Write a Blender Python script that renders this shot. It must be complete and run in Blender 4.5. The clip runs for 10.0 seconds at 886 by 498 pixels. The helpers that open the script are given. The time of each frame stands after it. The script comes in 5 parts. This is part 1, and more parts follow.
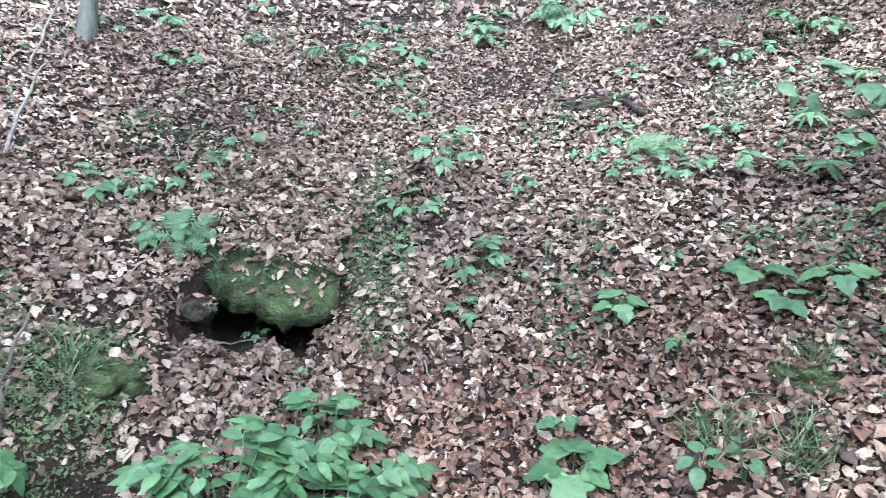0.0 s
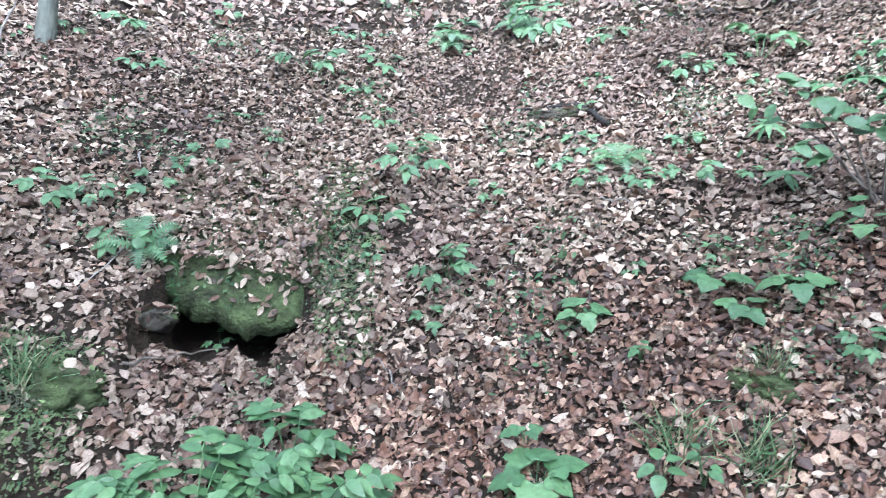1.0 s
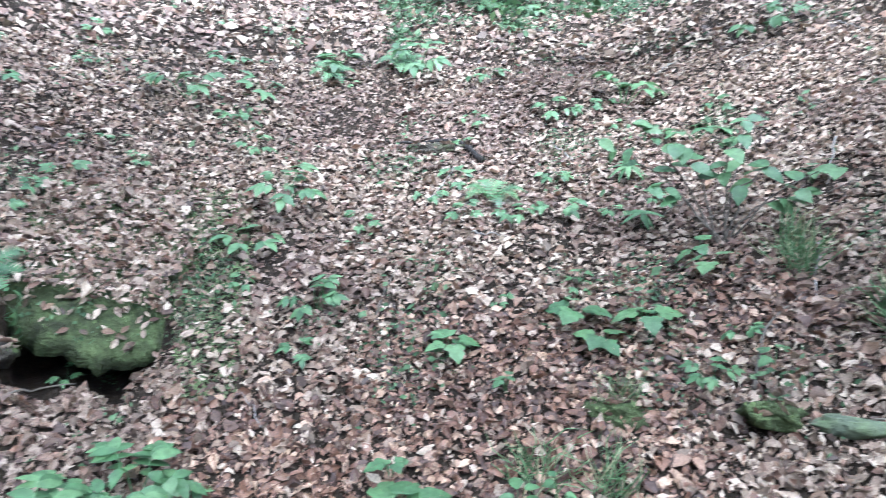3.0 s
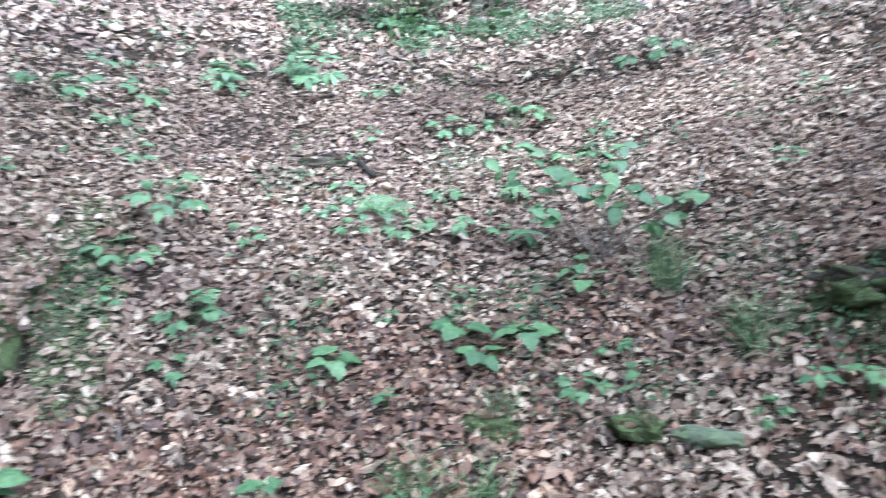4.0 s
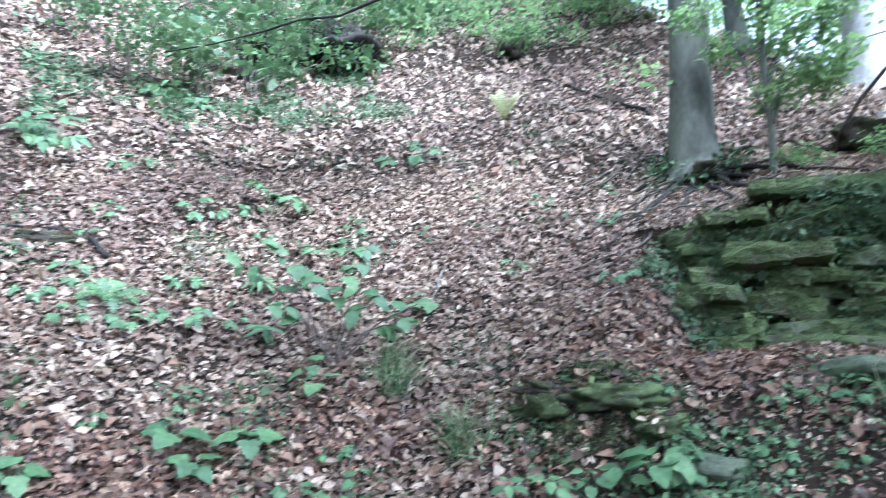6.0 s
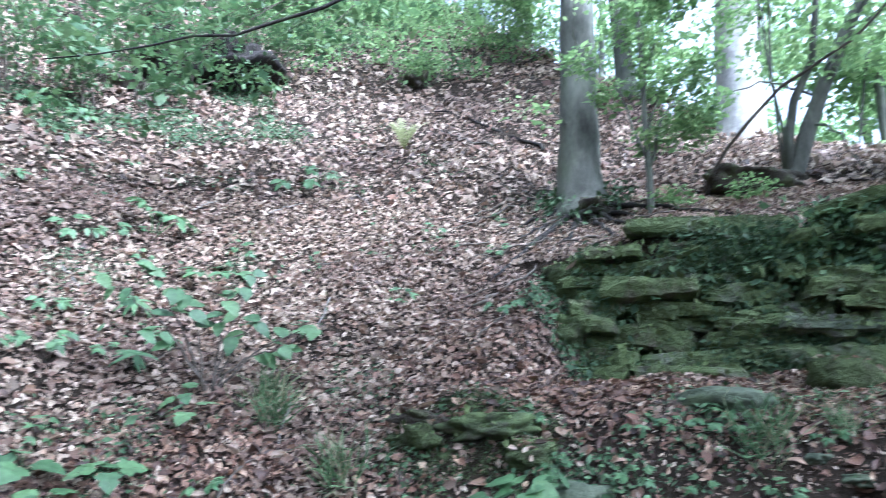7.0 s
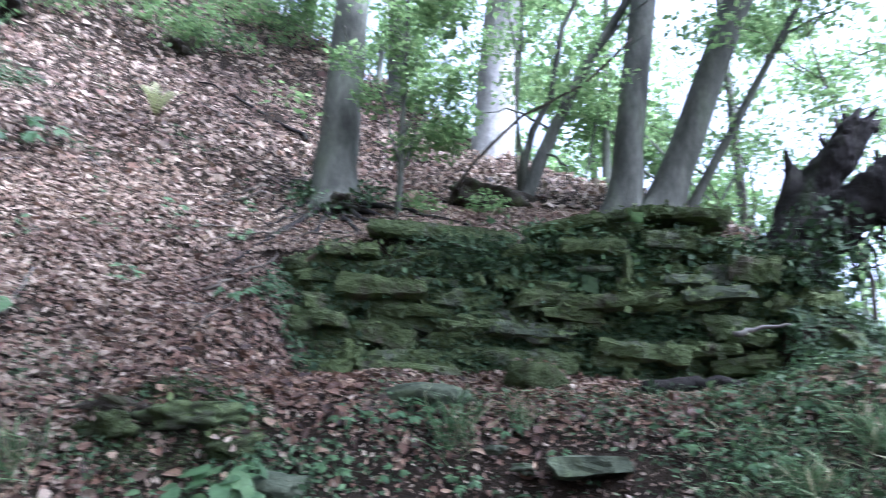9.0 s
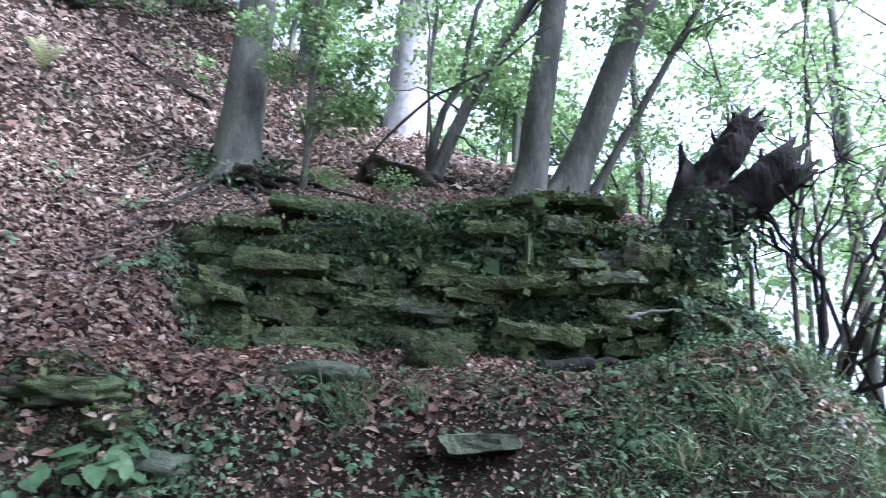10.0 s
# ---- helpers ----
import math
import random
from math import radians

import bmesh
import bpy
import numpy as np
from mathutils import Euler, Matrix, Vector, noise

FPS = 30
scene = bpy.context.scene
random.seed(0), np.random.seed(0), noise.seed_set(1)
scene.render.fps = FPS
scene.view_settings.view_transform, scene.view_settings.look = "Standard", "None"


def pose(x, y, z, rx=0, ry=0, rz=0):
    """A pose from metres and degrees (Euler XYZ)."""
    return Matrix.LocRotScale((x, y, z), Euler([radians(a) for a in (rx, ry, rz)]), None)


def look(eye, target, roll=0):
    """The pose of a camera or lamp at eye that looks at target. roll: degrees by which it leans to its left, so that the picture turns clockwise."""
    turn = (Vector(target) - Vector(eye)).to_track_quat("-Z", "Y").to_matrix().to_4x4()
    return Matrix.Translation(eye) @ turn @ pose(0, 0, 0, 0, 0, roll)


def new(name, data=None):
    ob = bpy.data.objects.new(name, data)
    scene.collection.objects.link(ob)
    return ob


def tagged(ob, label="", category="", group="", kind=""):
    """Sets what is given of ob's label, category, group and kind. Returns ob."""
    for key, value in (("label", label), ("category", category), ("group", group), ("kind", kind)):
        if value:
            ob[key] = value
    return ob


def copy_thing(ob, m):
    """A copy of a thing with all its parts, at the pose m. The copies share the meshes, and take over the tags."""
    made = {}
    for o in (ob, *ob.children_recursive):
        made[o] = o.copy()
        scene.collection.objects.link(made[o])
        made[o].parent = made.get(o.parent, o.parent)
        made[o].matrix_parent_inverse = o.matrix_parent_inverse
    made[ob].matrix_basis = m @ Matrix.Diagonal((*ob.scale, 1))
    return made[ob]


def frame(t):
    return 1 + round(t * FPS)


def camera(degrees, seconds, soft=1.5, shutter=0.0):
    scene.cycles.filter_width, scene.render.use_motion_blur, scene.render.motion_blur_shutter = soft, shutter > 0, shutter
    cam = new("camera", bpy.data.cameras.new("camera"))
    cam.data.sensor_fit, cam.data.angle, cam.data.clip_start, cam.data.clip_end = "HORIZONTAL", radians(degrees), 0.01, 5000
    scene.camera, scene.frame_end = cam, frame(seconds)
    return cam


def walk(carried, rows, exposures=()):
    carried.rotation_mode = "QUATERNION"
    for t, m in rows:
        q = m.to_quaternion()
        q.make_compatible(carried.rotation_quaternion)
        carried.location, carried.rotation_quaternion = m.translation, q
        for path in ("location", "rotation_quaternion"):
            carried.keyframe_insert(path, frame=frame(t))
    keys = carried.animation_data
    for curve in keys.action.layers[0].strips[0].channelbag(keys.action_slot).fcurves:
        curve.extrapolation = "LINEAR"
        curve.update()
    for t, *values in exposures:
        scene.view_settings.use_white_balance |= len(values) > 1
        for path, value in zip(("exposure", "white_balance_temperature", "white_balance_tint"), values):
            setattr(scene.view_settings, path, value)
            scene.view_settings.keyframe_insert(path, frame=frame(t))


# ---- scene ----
cam = camera(65.96, 10.0, 0.65, 0.85)
# seconds, place from the first eye, yaw, pitch, roll
ROWS = [
    (0.0, 0.000, 0.000, 0.000, 0.000, 1.606, -3.251),
    (0.5, 0.012, 0.005, 0.003, -1.294, 1.722, -3.155),
    (1.0, 0.019, 0.004, 0.011, -2.525, 2.280, -3.286),
    (1.5, 0.028, -0.005, 0.019, -4.047, 3.246, -3.495),
    (2.0, 0.041, -0.015, 0.028, -6.062, 3.779, -3.368),
    (2.5, 0.068, -0.013, 0.022, -8.727, 4.573, -3.472),
    (4.0, 0.190, -0.048, 0.029, -19.710, 7.206, -3.592),
    (4.5, 0.252, -0.084, 0.071, -25.403, 8.497, -3.654),
    (5.0, 0.289, -0.131, 0.118, -31.200, 10.093, -3.633),
    (5.5, 0.305, -0.172, 0.162, -34.522, 12.659, -3.807),
    (7.0, 0.390, -0.307, 0.206, -46.286, 17.201, -3.461),
    (7.5, 0.404, -0.354, 0.206, -50.453, 18.068, -3.291),
    (8.0, 0.422, -0.396, 0.206, -55.960, 18.073, -3.676),
    (8.5, 0.448, -0.423, 0.206, -60.954, 17.920, -3.495),
    (9.0, 0.474, -0.467, 0.207, -66.643, 17.799, -3.408),
    (9.5, 0.501, -0.492, 0.211, -71.341, 16.982, -3.280),
    (10.0, 0.512, -0.504, 0.209, -74.560, 16.542, -3.104),
]
EXPOSURES = [(0.0, 2.9, 4940, 12), (2.5, 2.93, 4910, 12), (4.5, 2.97, 4820, 11), (5.5, 3.03, 4760, 12), (7.0, 2.91, 4790, 15), (8.5, 2.66, 4900, 20), (10.0, 2.55, 4990, 25)]
walk(cam, [(t, pose(x, y, 1.5 + z, 90 + pitch, 0, yaw) @ pose(0, 0, 0, 0, 0, -roll)) for t, x, y, z, yaw, pitch, roll in ROWS], EXPOSURES)

# ---- light: a hazy sky, and a veiled sun over the open valley side ----
world = bpy.data.worlds.new("sky")
scene.world = world
world.use_nodes = True
SUN_AZ, SUN_EL = 180.0, 54.0  # degrees clockwise from +y, above the horizon
sky = world.node_tree.nodes.new("ShaderNodeTexSky")
sky.sky_type = "NISHITA"
sky.sun_disc = False
sky.sun_elevation, sky.sun_rotation = radians(SUN_EL), radians(SUN_AZ)
sky.air_density, sky.dust_density = 0.8, 7.0
haze = world.node_tree.nodes.new("ShaderNodeHueSaturation")
haze.inputs["Saturation"].default_value = 0.4
world.node_tree.links.new(sky.outputs[0], haze.inputs["Color"])
world.node_tree.links.new(haze.outputs[0], world.node_tree.nodes["Background"].inputs[0])
world.node_tree.nodes["Background"].inputs[1].default_value = 0.15
sun = new("sun", bpy.data.lights.new("sun", "SUN"))
sun.data.energy, sun.data.angle, sun.data.color = 1.75, radians(25), (1.0, 0.96, 0.9)
_d = Vector((math.sin(radians(SUN_AZ)) * math.cos(radians(SUN_EL)), math.cos(radians(SUN_AZ)) * math.cos(radians(SUN_EL)), math.sin(radians(SUN_EL))))
sun.matrix_world = look(_d * 60, (0, 0, 0))

# ---- lie of the land ----
# height of the ground: a bowl-shaped bank that rises away from the track, a benched
# terrace in front of the dry-stone wall, and an edge beyond which the hill drops to the valley
EYE = 1.5
EDGE_X = (-40.0, 0.0, 2.4, 3.0, 3.5, 4.2, 5.0, 5.65, 6.6, 7.4, 8.2, 9.3, 10.5, 12.0, 16.0, 60.0)
EDGE_Y = (-12.0, -3.6, -1.35, -1.12, -0.99, -0.94, -0.93, -0.95, -0.6, 0.0, 0.8, 2.3, 4.6, 8.0, 15.5, 75.0)
WALL_Y = (-2.2, -1.2, -0.2, 0.8, 1.6, 2.4, 3.0)
WALL_X = (5.75, 5.62, 5.40, 5.10, 4.80, 4.50, 4.42)


def ramp(a, b, v):
    v = np.clip((v - a) / (b - a), 0.0, 1.0)
    return v * v * (3 - 2 * v)


def behind_wall(x, y):
    return (x - np.interp(y, WALL_Y, WALL_X)) * 0.94


def bumps(x, y):
    b = 0.050 * np.sin(1.9 * x + 0.7 * y + 0.4) * np.sin(1.3 * y - 0.8 * x + 1.1)
    b = b + 0.030 * np.sin(3.7 * x - 2.3 * y) * np.sin(2.9 * y + 1.7 * x + 0.6)
    return b + 0.014 * np.sin(7.9 * x + 3.1 * y + 2.0) * np.sin(6.7 * y - 4.1 * x)


def hollow(x, y):
    return ramp(0.38, 0.29, np.abs(x + 0.90 + 0.05 * np.sin(14 * y))) * ramp(4.26, 4.16, y) * ramp(2.7, 3.2, y)


def height(x, y, cut=True):
    x, y = np.asarray(x, float), np.asarray(y, float)
    r = np.hypot(x - 0.3, y + 0.2)
    az = np.interp(np.arctan2(x - 0.3, y + 0.2), (-3.1416, -1.3, 1.8, 3.1416), (0.25, -1.3, 1.8, 0.25))
    far = np.minimum(r, 32) + 0.35 * np.clip(r - 32, 0, 30)
    h = 0.83 * (far - 3.84) + 0.52 * az + 0.12 * np.clip(r - 9, 0, 25) * ramp(1.12, 0.96, az) * ramp(0.1, 0.4, az)
    # bench in front of the wall, made ground behind it
    s = behind_wall(x, y)
    along = ramp(2.46, 2.06, y)
    bench = 0.80 + 0.20 * np.minimum(s, 0.0)
    back = 1.66 + 0.66 * s - 1.25 * ramp(-0.7, -1.75, y)
    h = h + (bench - h) * along * ramp(-1.9, -1.0, s) * (s < 0.17)
    h = h + (back - h) * ramp(4.6, 2.25, y) * ramp(7.0, 4.5, s) * (s >= 0.17)
    # a damp hollow low on the bank, running back under a lip of earth
    if cut:
        floor = -0.50 + 0.10 * (y - 3.1) + 0.04 * np.sin(19 * x + 7 * y)
        h = h + (np.minimum(h, floor) - h) * hollow(x, y)
    h = h - 0.32 * np.exp(-(((x + 1.36) / 0.22) ** 2 + ((y - 2.5) / 0.12) ** 2))
    h = h + 0.17 * np.exp(-(((x - 3.04 + 0.5 * (y - 1.95)) / 0.15) ** 2 + ((y - 1.95) / 0.30) ** 2))
    h = h + bumps(x, y) * ramp(1.0, 3.0, r)
    # level track underfoot
    track = -1.5 + 0.04 * r
    h = np.where(h - track > 0.25, h, track + 0.25 * np.exp(np.clip((h - track) / 0.25, -30, 1) - 1))
    # the drop to the valley
    e = np.interp(x, EDGE_X, EDGE_Y) - y
    drop = np.where(e > 0.4, e - 0.2, np.where(e > 0, e * e / 0.8, 0.0))
    h = np.where(e > 0, np.maximum(np.minimum(h, 6.0) - 1.15 * drop, -7.0 + 0.02 * np.minimum(r, 100)), h)
    # rubble heaped against the broken end of the wall
    heap = 1.52 - 0.90 * np.maximum(-0.90 - y, 0) - 2.0 * np.maximum(np.abs(x - 5.72 - 0.1 * (y + 0.9)) - 0.22, 0) - 7.0 * np.maximum(y + 0.82, 0) + 0.07 * np.sin(9 * x + 4 * y) * np.sin(8 * y)
    return np.maximum(h, heap) + EYE


# ---- materials ----


def node(nt, kind, **values):
    n = nt.nodes.new(kind)
    for k, v in values.items():
        n.inputs[k.replace("_", " ")].default_value = v
    return n


def ramp_node(nt, stops):
    n = nt.nodes.new("ShaderNodeValToRGB")
    el = n.color_ramp.elements
    while len(el) < len(stops):
        el.new(0.5)
    for e, (p, c) in zip(el, stops):
        e.position, e.color = p, (*c, 1)
    return n


def surface(name, stops, scale=6.0, fine=40.0, rough=0.85, bump=0.4, depth=0.01, by="noise", thin=0.0, stain=None, gloss=0.3, stretch=None, deep=0.62):
    """A principled surface: colour by noise, by island or by object, fine mottling over it, stains and a bump.
    thin: how much light passes through a leaf."""
    m = bpy.data.materials.new(name)
    m.use_nodes = True
    nt = m.node_tree
    link = nt.links.new
    bsdf = nt.nodes["Principled BSDF"]
    src = nt.nodes.new("ShaderNodeNewGeometry").outputs["Position"]
    if stretch:
        mp = node(nt, "ShaderNodeMapping", Scale=stretch)
        link(src, mp.inputs["Vector"])
        src = mp.outputs[0]
    big = node(nt, "ShaderNodeTexNoise", Scale=scale, Detail=5.0, Roughness=0.6)
    small = node(nt, "ShaderNodeTexNoise", Scale=fine, Detail=4.0, Roughness=0.65)
    link(src, big.inputs["Vector"])
    link(src, small.inputs["Vector"])
    cr = ramp_node(nt, stops)
    if by == "island":
        link(nt.nodes.new("ShaderNodeNewGeometry").outputs["Random Per Island"], cr.inputs[0])
    elif by == "object":
        link(nt.nodes.new("ShaderNodeObjectInfo").outputs["Random"], cr.inputs[0])
    else:
        link(big.outputs[0], cr.inputs[0])
    col = cr.outputs[0]
    if stain:
        lo, hi, c, most = (*stain, 1.0)[:4]
        st = ramp_node(nt, [(lo, (0, 0, 0)), (hi, (most, most, most))])
        link(big.outputs[0], st.inputs[0])
        mx = nt.nodes.new("ShaderNodeMix")
        mx.data_type = "RGBA"
        link(st.outputs[0], mx.inputs[0])
        link(col, mx.inputs[6])
        mx.inputs[7].default_value = (*c, 1)
        col = mx.outputs[2]
    mot = ramp_node(nt, [(0.3, (deep, deep, deep)), (0.7, (1.9 - deep, 1.9 - deep, 1.9 - deep))])
    link(small.outputs[0], mot.inputs[0])
    mul = nt.nodes.new("ShaderNodeMix")
    mul.data_type, mul.blend_type = "RGBA", "MULTIPLY"
    mul.inputs[0].default_value = 0.8
    link(col, mul.inputs[6])
    link(mot.outputs[0], mul.inputs[7])
    col = mul.outputs[2]
    link(col, bsdf.inputs["Base Color"])
    bsdf.inputs["Roughness"].default_value = rough
    bsdf.inputs["Specular IOR Level"].default_value = gloss
    if bump:
        b = node(nt, "ShaderNodeBump", Strength=bump, Distance=depth)
        link(small.outputs[0], b.inputs["Height"])
        link(b.outputs[0], bsdf.inputs["Normal"])
    if thin:
        tr = nt.nodes.new("ShaderNodeBsdfTranslucent")
        link(col, tr.inputs["Color"])
        ms = nt.nodes.new("ShaderNodeMixShader")
        ms.inputs[0].default_value = thin
        link(bsdf.outputs[0], ms.inputs[1])
        link(tr.outputs[0], ms.inputs[2])
        link(ms.outputs[0], nt.nodes["Material Output"].inputs["Surface"])
    return m


SOIL = surface("soil", [(0.3, (0.016, 0.012, 0.008)), (0.6, (0.036, 0.027, 0.018)), (0.8, (0.062, 0.050, 0.034))], 9.0, 75, 1.0, 1.0, 0.04, gloss=0.1, deep=0.4)
MOSSY_SOIL = surface("mossy_soil", [(0.3, (0.028, 0.024, 0.018)), (0.5, (0.054, 0.046, 0.032)), (0.6, (0.062, 0.068, 0.032)), (0.75, (0.095, 0.105, 0.048))], 7.0, 70, 0.95, 1.0, 0.03)
LITTER = surface("dry_leaves", [(0.0, (0.056, 0.040, 0.029)), (0.14, (0.124, 0.069, 0.043)), (0.28, (0.105, 0.077, 0.051)), (0.42, (0.180, 0.131, 0.087)), (0.56, (0.206, 0.131, 0.081)), (0.66, (0.241, 0.180, 0.129)), (0.80, (0.335, 0.261, 0.188)), (1.0, (0.441, 0.360, 0.266))], 0.8, 130, 0.6, 0.5, 0.004, "island", 0.28, (0.48, 0.62, (0.085, 0.048, 0.036), 0.45), 0.4, None, 0.45)
DARK_LITTER = surface("red_brown_leaves", [(0.0, (0.033, 0.017, 0.010)), (0.3, (0.077, 0.036, 0.019)), (0.6, (0.136, 0.069, 0.039)), (0.85, (0.209, 0.124, 0.076)), (1.0, (0.389, 0.273, 0.178))], 2.0, 130, 0.5, 0.5, 0.004, "island", 0.2, None, 0.45, None, 0.45)
GREEN = surface("green_leaf", [(0.0, (0.048, 0.101, 0.037)), (0.5, (0.069, 0.138, 0.051)), (1.0, (0.104, 0.181, 0.070))], 2.0, 30, 0.5, 0.2, 0.003, "object", 0.3, None, 0.4)
FOLIAGE = surface("foliage", [(0.0, (0.108, 0.178, 0.068)), (0.5, (0.171, 0.272, 0.104)), (1.0, (0.255, 0.357, 0.148))], 2.0, 30, 0.55, 0.0, 0.003, "island", 0.6, None, 0.35)
BUSH = surface("bush_leaf", [(0.0, (0.048, 0.098, 0.042)), (0.5, (0.086, 0.153, 0.061)), (1.0, (0.136, 0.213, 0.086))], 2.0, 30, 0.5, 0.0, 0.003, "island", 0.35, None, 0.4)
IVY = surface("ivy_leaf", [(0.0, (0.026, 0.052, 0.021)), (0.5, (0.046, 0.084, 0.034)), (1.0, (0.086, 0.134, 0.060))], 2.0, 30, 0.7, 0.0, 0.003, "island", 0.15, None, 0.25)
PALE_GREEN = surface("yellowing_leaf", [(0.0, (0.20, 0.23, 0.10)), (1.0, (0.30, 0.31, 0.15))], 5.0, 40, 0.6, 0.1, 0.003, "noise", 0.35)
GRASS = surface("grass_blade", [(0.0, (0.073, 0.133, 0.054)), (0.7, (0.138, 0.228, 0.095)), (1.0, (0.315, 0.291, 0.171))], 2.0, 30, 0.6, 0.0, 0.003, "island", 0.25)
BARK = surface("grey_bark", [(0.28, (0.039, 0.041, 0.032)), (0.48, (0.087, 0.092, 0.073)), (0.62, (0.147, 0.150, 0.123)), (0.78, (0.210, 0.206, 0.173))], 3.5, 26, 0.85, 0.7, 0.015, "noise", 0.0, (0.50, 0.66, (0.075, 0.095, 0.055), 0.8), 0.25, (1, 1, 0.35))
# pale mottled bark, its colour brightened to make the trunk look sunlit
PALE_SUNLIT_BARK = surface("pale_sunlit_bark", [(0.3, (0.17, 0.168, 0.152)), (0.55, (0.31, 0.305, 0.28)), (0.75, (0.44, 0.435, 0.405))], 2.5, 18, 0.8, 0.5, 0.01, "noise", 0.0, (0.58, 0.68, (0.16, 0.17, 0.14)), 0.3, (1, 1, 0.6))
TWIG = surface("twig_bark", [(0.3, (0.050, 0.042, 0.032)), (0.7, (0.125, 0.108, 0.085))], 6.0, 50, 0.9, 0.4, 0.004)
DARK_WOOD = surface("rotten_wood", [(0.3, (0.012, 0.011, 0.010)), (0.7, (0.034, 0.030, 0.026))], 4.0, 30, 0.9, 0.9, 0.03, "noise", 0, (0.55, 0.7, (0.028, 0.040, 0.018)), 0.12, (1, 1, 0.3))
STONE = surface("mossy_schist", [(0.0, (0.063, 0.059, 0.042)), (0.4, (0.092, 0.083, 0.056)), (0.7, (0.097, 0.104, 0.079)), (1.0, (0.163, 0.167, 0.134))], 5.0, 24, 0.95, 0.9, 0.04, "object", 0.0, (0.34, 0.50, (0.088, 0.120, 0.045), 0.93), 0.15)
BARE_STONE = surface("grey_slate", [(0.3, (0.055, 0.068, 0.045)), (0.7, (0.105, 0.122, 0.080))], 6.0, 24, 1.0, 0.8, 0.02, "noise", 0, (0.50, 0.64, (0.085, 0.11, 0.055), 0.8), 0.1)
MOSS = surface("moss", [(0.32, (0.066, 0.066, 0.042)), (0.48, (0.084, 0.113, 0.046)), (0.62, (0.123, 0.166, 0.064)), (0.78, (0.176, 0.208, 0.097))], 9.0, 120, 0.95, 1.0, 0.02)
DARK_MOSS = surface("dark_moss", [(0.32, (0.030, 0.032, 0.018)), (0.5, (0.050, 0.064, 0.027)), (0.68, (0.080, 0.104, 0.042))], 9.0, 40, 1.0, 1.0, 0.03, gloss=0.1)
GREEN_MOSS = surface("green_moss", [(0.32, (0.070, 0.094, 0.036)), (0.5, (0.110, 0.147, 0.054)), (0.7, (0.154, 0.198, 0.075))], 6.0, 90, 0.95, 0.6, 0.01)
PALE_WOOD = surface("bleached_wood", [(0.3, (0.119, 0.105, 0.089)), (0.7, (0.252, 0.235, 0.208))], 6.0, 50, 0.8, 0.4, 0.004)

# ---- mesh helpers ----
rng = np.random.default_rng(11)


def mesh_of(name, verts, tris, material, smooth=True):
    """A mesh from arrays of corners and triangles."""
    verts, tris = np.asarray(verts, np.float32), np.asarray(tris, np.int32)
    me = bpy.data.meshes.new(name)
    me.vertices.add(len(verts))
    me.vertices.foreach_set("co", verts.ravel())
    me.loops.add(tris.size)
    me.loops.foreach_set("vertex_index", tris.ravel())
    me.polygons.add(len(tris))
    me.polygons.foreach_set("loop_start", np.arange(0, tris.size, 3, dtype=np.int32))
    me.polygons.foreach_set("use_smooth", np.full(len(tris), smooth))
    me.update(calc_edges=True)
    me.materials.append(material)
    return me


def hang(name, me, parent=None, label="", m=None):
    """Links a mesh as one object, under a thing or on its own."""
    ob = new(name, me)
    if m is not None:
        ob.matrix_basis = m
    if parent is not None:
        ob.parent = parent
    return tagged(ob, label)


def unit(a):
    return a / np.maximum(np.linalg.norm(a, axis=-1, keepdims=True), 1e-9)


# outlines of a leaf: along, across (both in leaf lengths), and its triangles
LEAF_FULL = (np.array([0.0, 0.16, 0.18, 0.14, 0.44, 0.5, 0.50, 0.74, 0.80, 0.78, 1.0]), np.array([0.0, -0.32, 0.0, 0.30, -0.5, 0.0, 0.47, -0.29, 0.0, 0.25, 0.0]),
             np.array([(0, 2, 1), (0, 3, 2), (1, 2, 5), (1, 5, 4), (2, 3, 6), (2, 6, 5), (4, 5, 8), (4, 8, 7), (5, 6, 9), (5, 9, 8), (7, 8, 10), (8, 9, 10)]))
LEAF_PLAIN = (np.array([0.0, 0.48, 0.5, 0.48, 1.0]), np.array([0.0, -0.5, 0.0, 0.5, 0.0]), np.array([(0, 2, 1), (0, 3, 2), (1, 2, 4), (2, 3, 4)]))
LEAF_FAR = (np.array([0.0, 0.46, 0.52, 1.0]), np.array([0.0, -0.5, 0.5, 0.0]), np.array([(0, 2, 1), (1, 2, 3)]))
LEAF_MID = (np.array([0.0, 0.25, 0.28, 0.25, 0.7, 0.72, 0.7, 1.0]), np.array([0.0, -0.44, 0.0, 0.44, -0.42, 0.0, 0.42, 0.0]), np.array([(0, 2, 1), (0, 3, 2), (1, 2, 5), (1, 5, 4), (2, 3, 6), (2, 6, 5), (4, 5, 7), (5, 6, 7)]))


